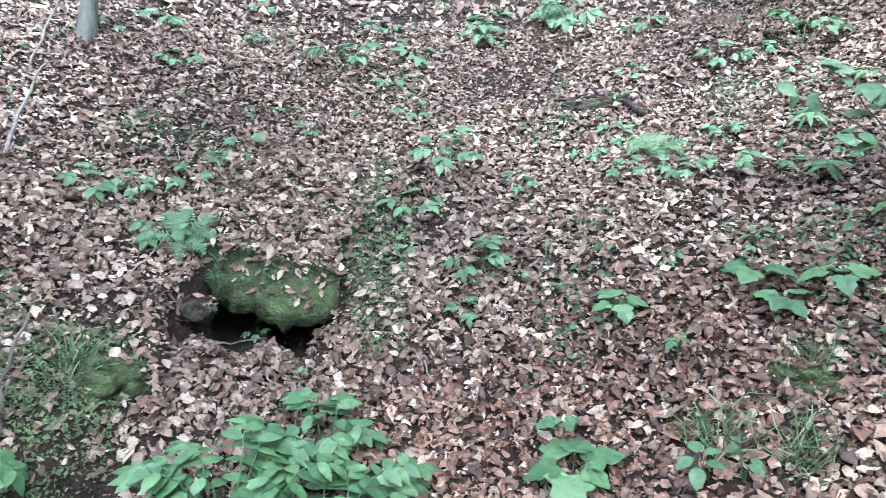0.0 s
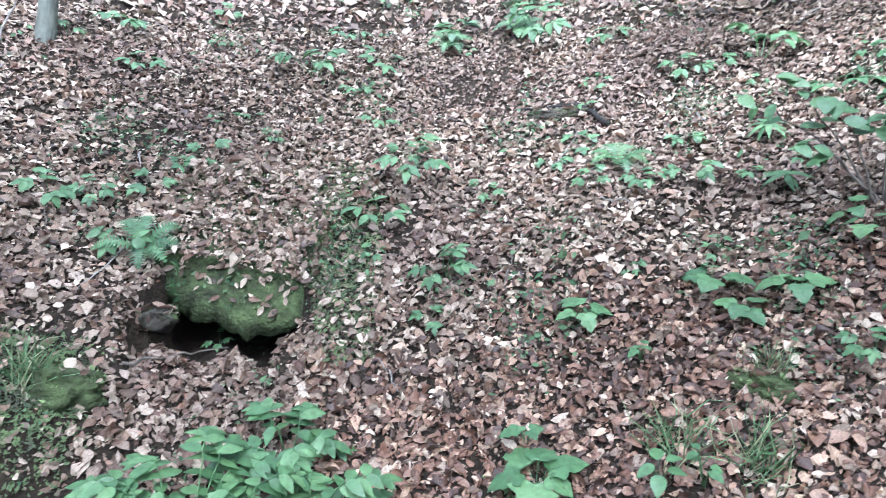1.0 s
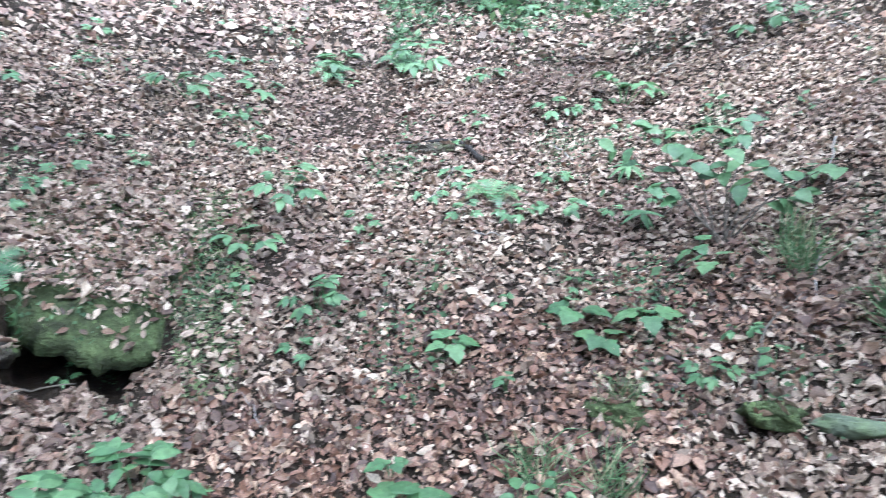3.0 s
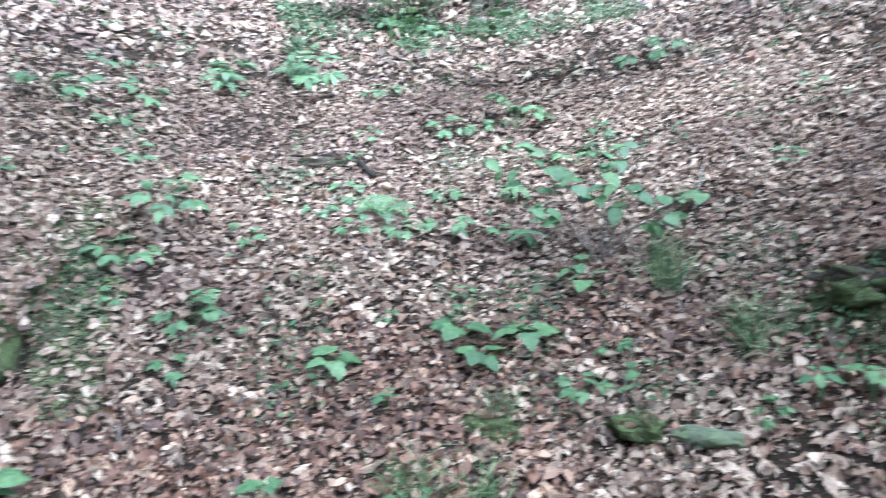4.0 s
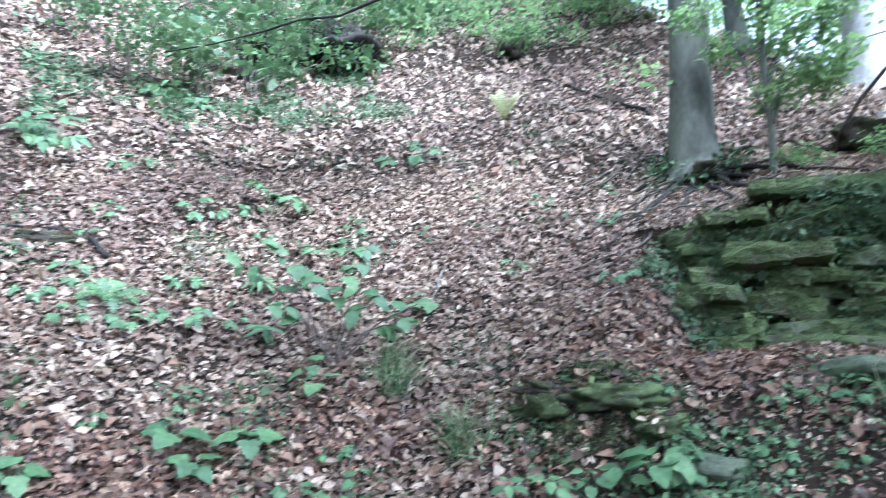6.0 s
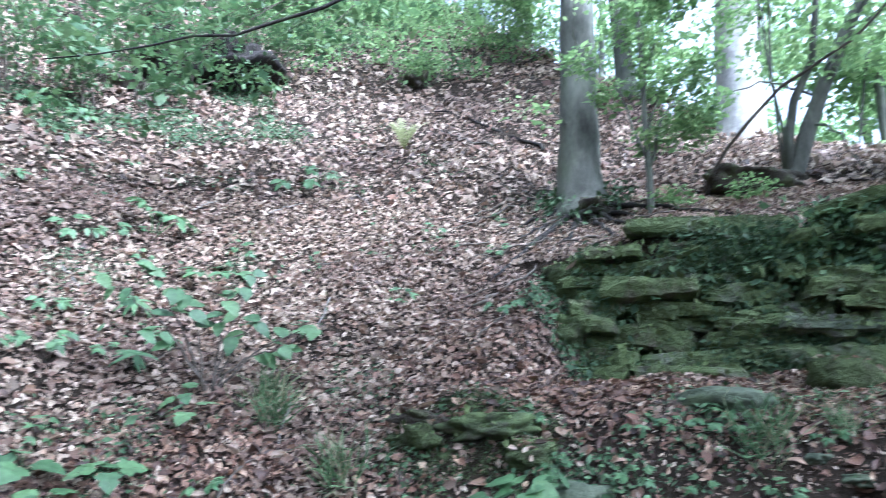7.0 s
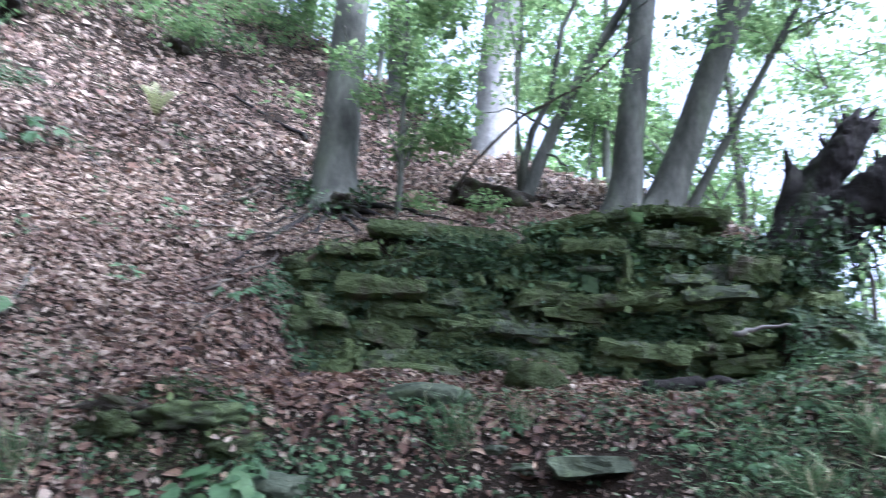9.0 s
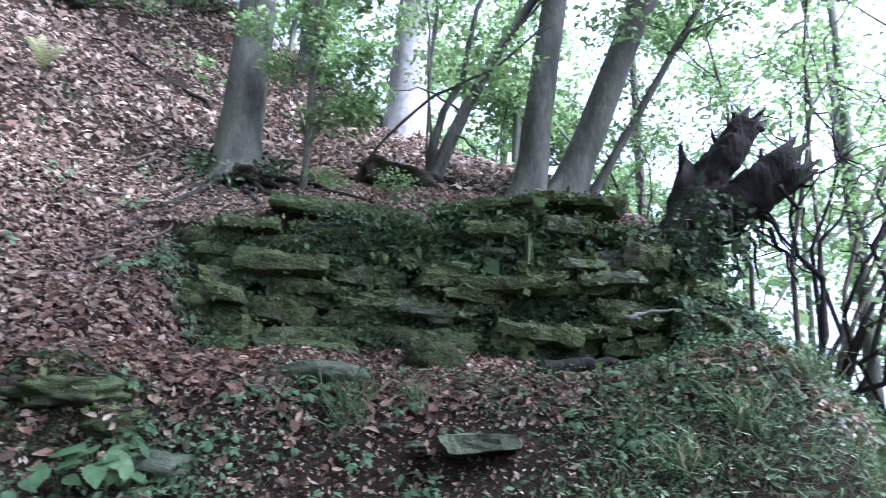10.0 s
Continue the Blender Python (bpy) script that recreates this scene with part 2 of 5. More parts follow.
def leaf_cloud(name, at, along, up, size, material, width=0.55, curl=0.2, bend=0.2, outline=LEAF_FULL, ragged=0.0):
    """Many single leaves in one mesh: each starts at its place, runs along its way and is folded and bent a little."""
    n = len(at)
    along = unit(along)
    across = unit(np.cross(up, along))
    up = np.cross(along, across)
    size = np.broadcast_to(size, (n,))[:, None, None]
    width, curl, bend = (np.broadcast_to(v, (n,))[:, None] for v in (width, curl, bend))
    ou, ow, ot = outline
    u, w = ou[None], ow[None] * width
    lift = curl * np.abs(w) * 2 + bend * (u - 0.5) ** 2 * 1.2 - bend * 0.1
    v = at[:, None] + size * (u[..., None] * along[:, None] + w[..., None] * across[:, None] + lift[..., None] * up[:, None])
    if ragged:
        v = v + size * np.random.default_rng(n).normal(size=v.shape) * ragged
    tri = ot[None] + (np.arange(n) * len(ou))[:, None, None]
    return mesh_of(name, v.reshape(-1, 3), tri.reshape(-1, 3), material)


def tube_arrays(points, radii, segs=10, wobble=0.0, seed=0, lobes=0.0):
    """Corners and triangles of a tapered limb along points; lobes: buttresses round its foot."""
    p = np.asarray(points, float)
    rad = np.asarray(radii, float)
    t = unit(np.gradient(p, axis=0))
    ref = np.array([0.31, 0.95, 0.05]) if abs(t[0][2]) > 0.6 else np.array([0.0, 0.05, 1.0])
    a = unit(np.cross(t, ref))
    b = np.cross(t, a)
    g = np.random.default_rng(seed)
    th = np.arange(segs) * 2 * math.pi / segs
    prof = 1 + wobble * g.normal(size=(len(p), segs))
    if lobes:
        low = np.exp(-np.arange(len(p)) * 1.1)[:, None]
        prof = prof + lobes * low * np.maximum(np.cos(th * 3 + g.uniform(0, 6)) + 0.5 * np.cos(th * 5 + 1), -0.2)
    v = p[:, None] + (rad[:, None] * prof)[..., None] * (np.cos(th)[None, :, None] * a[:, None] + np.sin(th)[None, :, None] * b[:, None])
    v = np.concatenate([v.reshape(-1, 3), p[:1], p[-1:]])
    i, j = np.meshgrid(np.arange(len(p) - 1), np.arange(segs), indexing="ij")
    k = (j + 1) % segs
    q0, q1, q2, q3 = i * segs + j, i * segs + k, (i + 1) * segs + k, (i + 1) * segs + j
    tri = np.concatenate([np.stack([q0, q1, q2], -1).reshape(-1, 3), np.stack([q0, q2, q3], -1).reshape(-1, 3)])
    e, last = len(p) * segs, (len(p) - 1) * segs
    r_ = np.arange(segs)
    caps = np.concatenate([np.stack([np.full(segs, e), (r_ + 1) % segs, r_], -1), np.stack([np.full(segs, e + 1), last + r_, last + (r_ + 1) % segs], -1)])
    return v, np.concatenate([tri, caps])


def join_arrays(parts):
    vs, ts, n = [], [], 0
    for v, t in parts:
        vs.append(v), ts.append(np.asarray(t) + n)
        n += len(v)
    return np.concatenate(vs), np.concatenate(ts)


def curve_points(a, b, n, sag=(0, 0, 0), jitter=0.0, seed=0):
    """Points from a to b, bowed by sag in the middle and a little crooked."""
    g = np.random.default_rng(seed)
    s = np.linspace(0, 1, n)[:, None]
    p = np.asarray(a, float) * (1 - s) + np.asarray(b, float) * s + np.asarray(sag, float) * (4 * s * (1 - s))
    p[1:-1] += g.normal(size=(n - 2, 3)) * jitter
    return p


def on_ground(x, y, lift=0.0):
    return np.array([x, y, float(height(x, y)) + lift])


def ground_normal(x, y, cut=True):
    d = 0.08
    return unit(np.stack([height(x - d, y, cut) - height(x + d, y, cut), height(x, y - d, cut) - height(x, y + d, cut), np.full(np.shape(x), 2 * d)], -1))


# ---- the ground: one sheet from the track to the horizon ----
_az = np.linspace(-math.pi, math.pi, 361)[:-1]
_az = _az + 0.55 * np.sin(_az - 0.7) * -0.6
_r = np.concatenate([[0.15], np.geomspace(0.6, 2.2, 12), np.linspace(2.3, 8.5, 110), np.geomspace(8.7, 420, 52)])
_R, _A = np.meshgrid(_r, _az, indexing="ij")
_X, _Y = 0.3 + _R * np.sin(_A), -0.2 + _R * np.cos(_A)
_V = np.stack([_X, _Y, height(_X, _Y)], -1).reshape(-1, 3)
_n = len(_az)
_i, _j = np.meshgrid(np.arange(len(_r) - 1), np.arange(_n), indexing="ij")
_k = (_j + 1) % _n
_T = np.concatenate([np.stack([_i * _n + _j, (_i + 1) * _n + _k, _i * _n + _k], -1).reshape(-1, 3), np.stack([_i * _n + _j, (_i + 1) * _n + _j, (_i + 1) * _n + _k], -1).reshape(-1, 3)])
_hub = np.stack([np.full(_n, len(_V)), np.arange(_n), (np.arange(_n) + 1) % _n], -1)
_V = np.concatenate([_V, [[0.3, -0.2, float(height(0.3, -0.2))]]])
ground = tagged(new("ground", mesh_of("ground", _V, np.concatenate([_T, _hub]), SOIL)), "steep dark woodland soil under fallen leaves", "ground", kind="structure")

# ---- fallen leaves over the bank ----


def litter(r0, r1, per_m2, size, seed, a0=-0.95, a1=2.35, outline=LEAF_FULL, ragged=0.03):
    g = np.random.default_rng(seed)
    n = int(per_m2 * 0.5 * (a1 - a0) * (r1 * r1 - r0 * r0))
    r = np.sqrt(g.uniform(r0 * r0, r1 * r1, n))
    a = g.uniform(a0, a1, n)
    x, y = 0.3 + r * np.sin(a), -0.2 + r * np.cos(a)
    s = behind_wall(x, y)
    inside = (s > -0.10) & (s < 0.30) & (y < 2.15) & (y > -1.4)
    inside |= (hollow(x, y) > 0.02) & (y > 3.36) & (y < 3.54)
    inside |= (np.abs(x - 5.72) < 0.55) & (y < -0.8)
    keep = ~inside & (y > np.interp(x, EDGE_X, EDGE_Y) - 6.0)
    # thinner where moss and low herbs hold the edge of the bank
    thin = ramp(3.75, 3.2, r) * (ramp(0.72, 0.95, a) * 0.86 + ramp(1.35, 1.5, a) * 0.15)
    # bare mossy soil beside the hollow and in scattered patches up the bank
    thin = np.maximum(thin, 0.55 * np.exp(-((x + 0.36 + 0.12 * (y - 3.6)) / 0.17) ** 4) * ramp(3.2, 3.5, y) * ramp(4.5, 4.1, y))
    thin = np.maximum(thin, 0.55 * ramp(0.5, 1.0, np.sin(2.1 * x + 1.1 * y + 0.6) * np.sin(2.6 * y - 1.4 * x + 0.4) + 0.3 * np.sin(7 * x) * np.sin(6 * y)) * (r < 6.5))
    thin = np.maximum(thin, 0.85 * np.exp(-(((x + 1.48) / 0.30) ** 2 + ((y - 2.85) / 0.30) ** 2) ** 2))
    thin = np.maximum(thin, 0.92 * np.exp(-(((x + 1.34) / 0.24) ** 2 + ((y - 2.52) / 0.14) ** 2) ** 2))
    thin = np.maximum(thin, 0.8 * np.exp(-(((x - 3.04 + 0.5 * (y - 1.95)) / 0.22) ** 2 + ((y - 1.95) / 0.36) ** 2) ** 2))
    keep &= g.uniform(size=n) > thin
    x, y = x[keep], y[keep]
    n = len(x)
    roofed = (hollow(x, y) > 0.02) & (y > 3.54)
    nor = np.where(roofed[:, None], ground_normal(x, y, False), ground_normal(x, y))
    tilt = g.normal(size=(n, 3)) * g.choice([0.12, 0.3, 0.7], n, p=[0.4, 0.4, 0.2])[:, None]
    up = unit(nor + tilt)
    along = np.cross(up, g.normal(size=(n, 3)))
    sz = size * np.where(g.uniform(size=n) < 0.4, g.uniform(0.3, 0.65, n), np.clip(g.lognormal(0.1, 0.36, n), 0.5, 2.1))
    at = np.stack([x, y, np.where(roofed, height(x, y, False) + 0.07, height(x, y)) + g.uniform(0.0, 0.035, n)], -1) - unit(along) * sz[:, None] * 0.5
    # darker red-brown leaves: an oval patch low down, and more towards the terrace
    darker = (g.uniform(size=n) < 0.74) & (((x - 1.0) / 1.25) ** 2 + ((y - 2.85) / 0.62) ** 2 < 1 + 0.5 * np.sin(5 * x + 3 * y) + g.normal(0, 0.25, n)) | (g.uniform(size=n) < 0.06 + 0.75 * ramp(5.4, 3.6, np.hypot(x - 0.3, y + 0.2)) * ramp(0.65, 1.0, np.arctan2(x - 0.3, y + 0.2)))
    return darker, ("fallen_leaves", at, along, up, sz, LITTER, g.uniform(0.40, 0.78, n), g.normal(0.08, 0.38, n), g.normal(0.1, 0.8, n), outline, ragged)


def spread(made, label):
    """Lays the dry leaves, and the darker red-brown ones among them, as two sheets."""
    darker, (name, at, along, up, sz, mat, width, curl, bend, outline, ragged) = made
    for k, m in ((~darker, mat), (darker, DARK_LITTER)):
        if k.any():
            tagged(new(name, leaf_cloud(name, at[k], along[k], up[k], sz[k], m, width[k], curl[k], bend[k], outline, ragged)), label if m is mat else "darker red-brown leaves among the paler ones", "fallen leaves", kind="stuff")


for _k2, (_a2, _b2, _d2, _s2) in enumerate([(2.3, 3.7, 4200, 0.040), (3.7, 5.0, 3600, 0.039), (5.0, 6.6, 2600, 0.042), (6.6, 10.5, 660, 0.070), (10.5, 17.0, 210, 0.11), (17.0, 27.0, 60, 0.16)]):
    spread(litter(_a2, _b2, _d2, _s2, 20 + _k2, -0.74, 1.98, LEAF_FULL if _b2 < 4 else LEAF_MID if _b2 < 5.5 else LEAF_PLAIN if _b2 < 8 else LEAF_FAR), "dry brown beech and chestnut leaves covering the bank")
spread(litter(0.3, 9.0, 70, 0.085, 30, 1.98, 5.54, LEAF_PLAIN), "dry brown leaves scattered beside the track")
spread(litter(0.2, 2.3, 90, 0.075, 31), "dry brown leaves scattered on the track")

# ---- dry-stone wall ----


def stone_mesh(seed, material=None, rough=1.0, dims=(0.37, 0.45, 0.13)):
    """A flat split block with broken corners and layered faces, one unit long each way."""
    g = np.random.default_rng(seed)
    bm = bmesh.new()
    bmesh.ops.create_cube(bm, size=1.0)
    for k, cuts in enumerate((5, 7 if dims[1] < 0.6 else 12, 2)):
        way = [e for e in bm.edges if abs(e.verts[0].co[k] - e.verts[1].co[k]) > 0.5]
        bmesh.ops.subdivide_edges(bm, edges=way, cuts=cuts, use_grid_fill=True)
    off = Vector(g.uniform(0, 90, 3))
    skew = g.normal(size=4) * 0.14
    for v in bm.verts:
        c = v.co.copy()
        c *= 0.5 / (abs(c.x) ** 16 + abs(c.y) ** 16 + abs(c.z) ** 16) ** (1 / 16)
        p = Vector((c.x * dims[0], c.y * dims[1], c.z * dims[2]))
        d = noise.noise_vector(p * 5 + off) * 0.040 + noise.noise_vector(p * 13 - off) * 0.022 + noise.noise_vector(p * 34 + off) * 0.008
        d.z *= 0.7
        p = p + d * rough
        v.co = Vector((p.x / dims[0] + skew[0] * c.y, p.y / dims[1] + skew[3] * c.z * 0.4, p.z / dims[2] * (1 + skew[1] * c.y * 2) + skew[2] * c.x * 0.5))
    bmesh.ops.triangulate(bm, faces=bm.faces[:])
    me = bpy.data.meshes.new("stone")
    bm.to_mesh(me)
    bm.free()
    me.materials.append(material or STONE)
    return me


STONES = [stone_mesh(k) for k in range(16)]
LONG_STONES = [stone_mesh(40 + k, None, 1.2, (0.42, 0.8, 0.12)) for k in range(6)]
wall = tagged(new("wall_terrace"), "old dry-stone terrace wall of mossy flat stones", "wall", kind="structure")
_g = np.random.default_rng(5)
_z = 0.0
while _z < 1.2:
    _h = _g.uniform(0.085, 0.155)
    _y = np.interp(_z, (0.0, 0.25, 0.6, 0.8, 1.1), (2.24, 2.40, 2.48, 2.42, 2.20)) + _g.uniform(-0.06, 0.06)
    while _y > -1.05:
        _l = _g.choice([_g.uniform(0.14, 0.3), _g.uniform(0.3, 0.5), _g.uniform(0.45, 0.8)], p=[0.25, 0.4, 0.35])
        _yc = _y - _l / 2
        _x = float(np.interp(_yc, WALL_Y, WALL_X))
        _base = min(float(height(_x - 0.12, _yc)), 2.30)
        _hh = _h * _g.uniform(0.8, 1.25)
        _ang = math.atan2(float(np.interp(_yc - 0.2, WALL_Y, WALL_X) - np.interp(_yc + 0.2, WALL_Y, WALL_X)), 0.4)
        if _z < np.interp(_yc, (-1.2, -0.9, -0.2, 0.5, 0.95, 2.0, 2.5), (0.4, 0.78, 1.18, 1.14, 0.95, 1.0, 0.88)):
            _m = pose(_x + 0.03 + 0.12 * _z + _g.normal(0, 0.045), _yc, _base - 0.05 + _z + _h / 2 + _g.normal(0, 0.010), _g.normal(0, 3.5), _g.normal(0, 6), math.degrees(_ang) + _g.normal(0, 7))
            _o = hang("stone", STONES[_g.integers(16)], wall, "", _m @ Matrix.Diagonal((_g.uniform(0.30, 0.44), _l * 1.03, _hh * 0.97, 1)))
        _y -= _l + _g.uniform(0.0, 0.025)
    _z += _h

# ---- trees ----


def crown_cloud(name, centres, radii, count, size, material, seed, droop=0.3):
    """Leaves scattered through a set of uneven clumps."""
    g = np.random.default_rng(seed)
    c = np.asarray(centres, float)
    rad = np.asarray(radii, float)
    pick = g.choice(len(c), count, p=rad ** 2 / (rad ** 2).sum())
    d = unit(g.normal(size=(count, 3))) * (g.uniform(0, 1, count) ** 0.45)[:, None] * np.array([1, 1, 0.55])
    at = c[pick] + d * rad[pick][:, None]
    along = unit(g.normal(size=(count, 3)) * np.array([1, 1, 0.5]) + [0, 0, -droop])
    up = unit(np.array([0, 0, 1.0]) + g.normal(size=(count, 3)) * 0.45)
    return leaf_cloud(name, at, along, up, size * g.lognormal(0, 0.25, count), material, g.uniform(0.5, 0.7, count), 0.1, g.normal(0, 0.3, count), LEAF_FAR)


def tree(name, foot, top, r0, r1, label, bark, limbs=(), crown=None, sag=(0, 0, 0), seed=1, lobes=0.35, segs=18, category="tree"):
    """A tapered trunk from foot to top, limbs (start share, end, radius), and a crown of leaf clumps (centres, radii, count, leaf size)."""
    root = tagged(new(name), label, category)
    root.location = foot
    foot, top = np.asarray(foot, float), np.asarray(top, float)
    n = 16
    s = np.linspace(0, 1, n) ** 1.6
    p = np.array([0, 0, -0.2]) * (1 - s[:, None]) + (top - foot) * s[:, None] + np.asarray(sag, float) * (4 * s * (1 - s))[:, None]
    p[2:-1] += np.random.default_rng(seed).normal(size=(n - 3, 3)) * r0 * 0.05
    rad = r0 + (r1 - r0) * s + r0 * 0.7 * np.exp(-s * 30)
    hang("trunk", mesh_of("trunk", *tube_arrays(p, rad, segs, 0.025, seed, lobes), bark), root)
    for k, (share, end, rl) in enumerate(limbs):
        a = (top - foot) * share + np.asarray(sag) * 4 * share * (1 - share)
        q = curve_points(a, np.asarray(end, float) - foot, 9, (0, 0, 0.12), rl * 0.9, seed + k)
        hang("limb", mesh_of("limb", *tube_arrays(q, np.linspace(rl, rl * 0.25, 9), 8, 0.05, seed + k), bark), root)
    if crown:
        c, rr, count, size = crown
        hang("crown", crown_cloud("crown", np.asarray(c, float) - foot, rr, count, size, FOLIAGE, seed), root)
    return root


def clumps(centre, spread, n, r, seed):
    g = np.random.default_rng(seed)
    return np.asarray(centre) + g.normal(size=(n, 3)) * np.asarray(spread), g.uniform(0.6, 1.2, n) * r


tree("beech_tree", on_ground(5.88, 3.06), (6.45, 3.66, 12.0), 0.205, 0.16, "grey smooth-barked beech trunk with a rooty foot", BARK,
     [(0.10, (5.35, 3.35, 5.15), 0.014), (0.2, (5.4, 2.9, 5.9), 0.014), (0.55, (8.6, 2.6, 10.5), 0.05), (0.6, (5.0, 3.9, 10.5), 0.05)],
     (np.concatenate([clumps((5.35, 3.30, 5.10), (0.2, 0.22, 0.12), 6, 0.28, 3)[0], clumps((5.5, 2.85, 5.9), (0.2, 0.3, 0.2), 5, 0.26, 4)[0], clumps((6.6, 3.4, 11.6), (1.6, 1.6, 0.9), 16, 1.0, 5)[0]]),
      np.concatenate([np.full(6, 0.26), np.full(5, 0.24), np.full(16, 1.0)]), 2600, 0.075), seed=2)
tree("pale_tree", on_ground(9.60, 2.76, -0.6), (10.85, 2.9, 16.0), 0.33, 0.25, "pale tree trunk at the top of the bank, coloured to look sunlit", PALE_SUNLIT_BARK,
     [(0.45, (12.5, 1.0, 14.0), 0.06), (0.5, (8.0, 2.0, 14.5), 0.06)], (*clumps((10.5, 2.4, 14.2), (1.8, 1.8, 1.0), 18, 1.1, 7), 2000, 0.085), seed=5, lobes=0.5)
tree("dark_tree", on_ground(6.84, 0.43), (7.65, -0.35, 12.0), 0.155, 0.10, "dark slender tree trunk behind the stone wall", BARK,
     [(0.5, (7.4, 1.6, 9.8), 0.04), (0.55, (8.4, -1.4, 10.2), 0.04)], (*clumps((7.6, -0.1, 11.0), (1.4, 1.4, 1.0), 16, 0.95, 9), 1800, 0.08), seed=8)
tree("leaning_tree", on_ground(7.03, 0.10), (7.25, -2.85, 11.5), 0.16, 0.11, "dark tree trunk leaning out over the valley", BARK,
     [(0.5, (6.3, -2.6, 8.6), 0.04), (0.45, (8.5, -2.2, 8.8), 0.04)], (*clumps((7.2, -2.7, 10.2), (1.4, 1.4, 1.0), 16, 0.95, 11), 1800, 0.08), sag=(0, 0.10, 0), seed=12)
tree("thin_tree", on_ground(7.10, -0.12), (7.55, -1.9, 7.6), 0.055, 0.025, "thin crooked stem leaning out beside the trunks", BARK,
     [(0.5, (7.2, -1.9, 6.3), 0.02), (0.7, (7.9, -0.9, 7.6), 0.02)], (*clumps((7.4, -1.5, 7.0), (0.5, 0.5, 0.35), 9, 0.42, 13), 1500, 0.07), seed=14, lobes=0.1, segs=10)
tree("hazel_tree", on_ground(6.84, 1.47), (7.15, 0.15, 7.1), 0.085, 0.045, "grey many-stemmed hazel leaning towards the light", BARK,
     [(0.02, (6.7, 0.62, 7.3), 0.05), (0.01, (6.45, 1.55, 7.6), 0.016), (0.02, (6.6, 1.45, 8.0), 0.018), (0.30, (6.25, 1.75, 5.15), 0.016), (0.34, (6.5, 0.1, 5.9), 0.016), (0.22, (6.75, 0.78, 4.30), 0.018), (0.5, (6.8, -0.3, 6.8), 0.02)],
     (*clumps((7.0, 1.2, 6.9), (0.6, 1.0, 0.6), 16, 0.5, 15), 3000, 0.075), sag=(0.05, 0.12, 0.1), seed=16, lobes=0.2, segs=12)
tree("young_beech", on_ground(5.72, 2.26), (5.85, 2.45, 7.0), 0.034, 0.014, "young leafy beech growing beside the big trunk", BARK,
     [(0.14, (6.25, 2.05, 5.6), 0.016), (0.16, (5.75, 2.85, 5.7), 0.015), (0.24, (6.4, 2.2, 6.0), 0.012), (0.3, (5.7, 2.3, 6.1), 0.012), (0.4, (6.2, 2.9, 6.6), 0.012), (0.45, (6.1, 1.9, 6.5), 0.012)],
     (np.concatenate([clumps((5.85, 2.25, 5.2), (0.2, 0.3, 0.5), 22, 0.3, 17)[0], clumps((5.95, 2.3, 6.3), (0.2, 0.3, 0.4), 8, 0.2, 18)[0]]), np.concatenate([np.full(22, 0.26), np.full(8, 0.28)]), 6000, 0.055), seed=18, lobes=0.2, segs=10)
tree("moss_foot_tree", on_ground(-2.72, 5.0), (-2.85, 5.3, 10.5), 0.058, 0.05, "thin mossy trunk standing in the leaf litter", BARK, seed=20, segs=12)
tree("far_beech", on_ground(17.6, 15.6), (18.0, 15.9, 34.0), 0.24, 0.15, "distant grey trunk high on the bank", BARK, seed=21, segs=12)
tree("far_beech", on_ground(18.6, 13.6), (19.0, 14.0, 34.0), 0.22, 0.14, "distant grey trunk high on the bank", BARK, seed=22, segs=12)

# trees of the valley side, beyond the edge
_g = np.random.default_rng(31)
for _k in range(17):
    _a, _d = radians(58.5 + 4.5 * _k + _g.uniform(-1, 1)), (13.0 if _k % 2 else 19.0) + _g.uniform(-2.5, 3.0)
    _x, _y = 0.4 + _d * math.sin(_a), -0.4 + _d * math.cos(_a)
    _b = on_ground(_x, _y)
    _top = _b + [_g.uniform(-1, 1), _g.uniform(-1, 1), 11 + _g.uniform(0, 4)]
    _c, _rr = clumps((_x, _y, max((_b[2] + 15.0) / 2, _b[2] + 5.5)), (1.7, 1.7, 3.6 if _b[2] < 4 else 1.8), 24, 0.95, 40 + _k)
    tree("valley_tree", _b, _top, 0.15, 0.07, "sunlit leafy tree on the valley side", BARK, [(0.3, _c[0], 0.05), (0.45, _c[1], 0.05), (0.6, _c[2], 0.04), (0.7, _c[3], 0.04)], (_c, _rr, 3600 if _k > 8 else 12500, 0.15), seed=60 + _k, segs=10)

for _k, (_x, _y) in enumerate(((9.5, -3.2), (8.2, -5.4), (11.0, -1.0), (10.2, -6.2), (12.4, -4.0), (11.6, 1.4), (13.6, 1.0))):
    _b = on_ground(_x, _y)
    _c, _rr = clumps((_x, _y, 4.2 + _g.uniform(-1, 1)), (1.2, 1.3, 1.9), 22, 0.8, 340 + _k)
    tree("valley_tree", _b, _b + [_g.normal() * 0.5, _g.normal() * 0.5, 11], 0.11, 0.05, "sunlit leafy tree on the valley side", BARK, [(0.35, _c[0], 0.04), (0.5, _c[1], 0.04), (0.6, _c[2], 0.03), (0.65, _c[3], 0.03), (0.7, _c[4], 0.03)], (_c, _rr, 1000 if _k in (0, 1, 4) else 3000, 0.125), seed=360 + _k, segs=10)
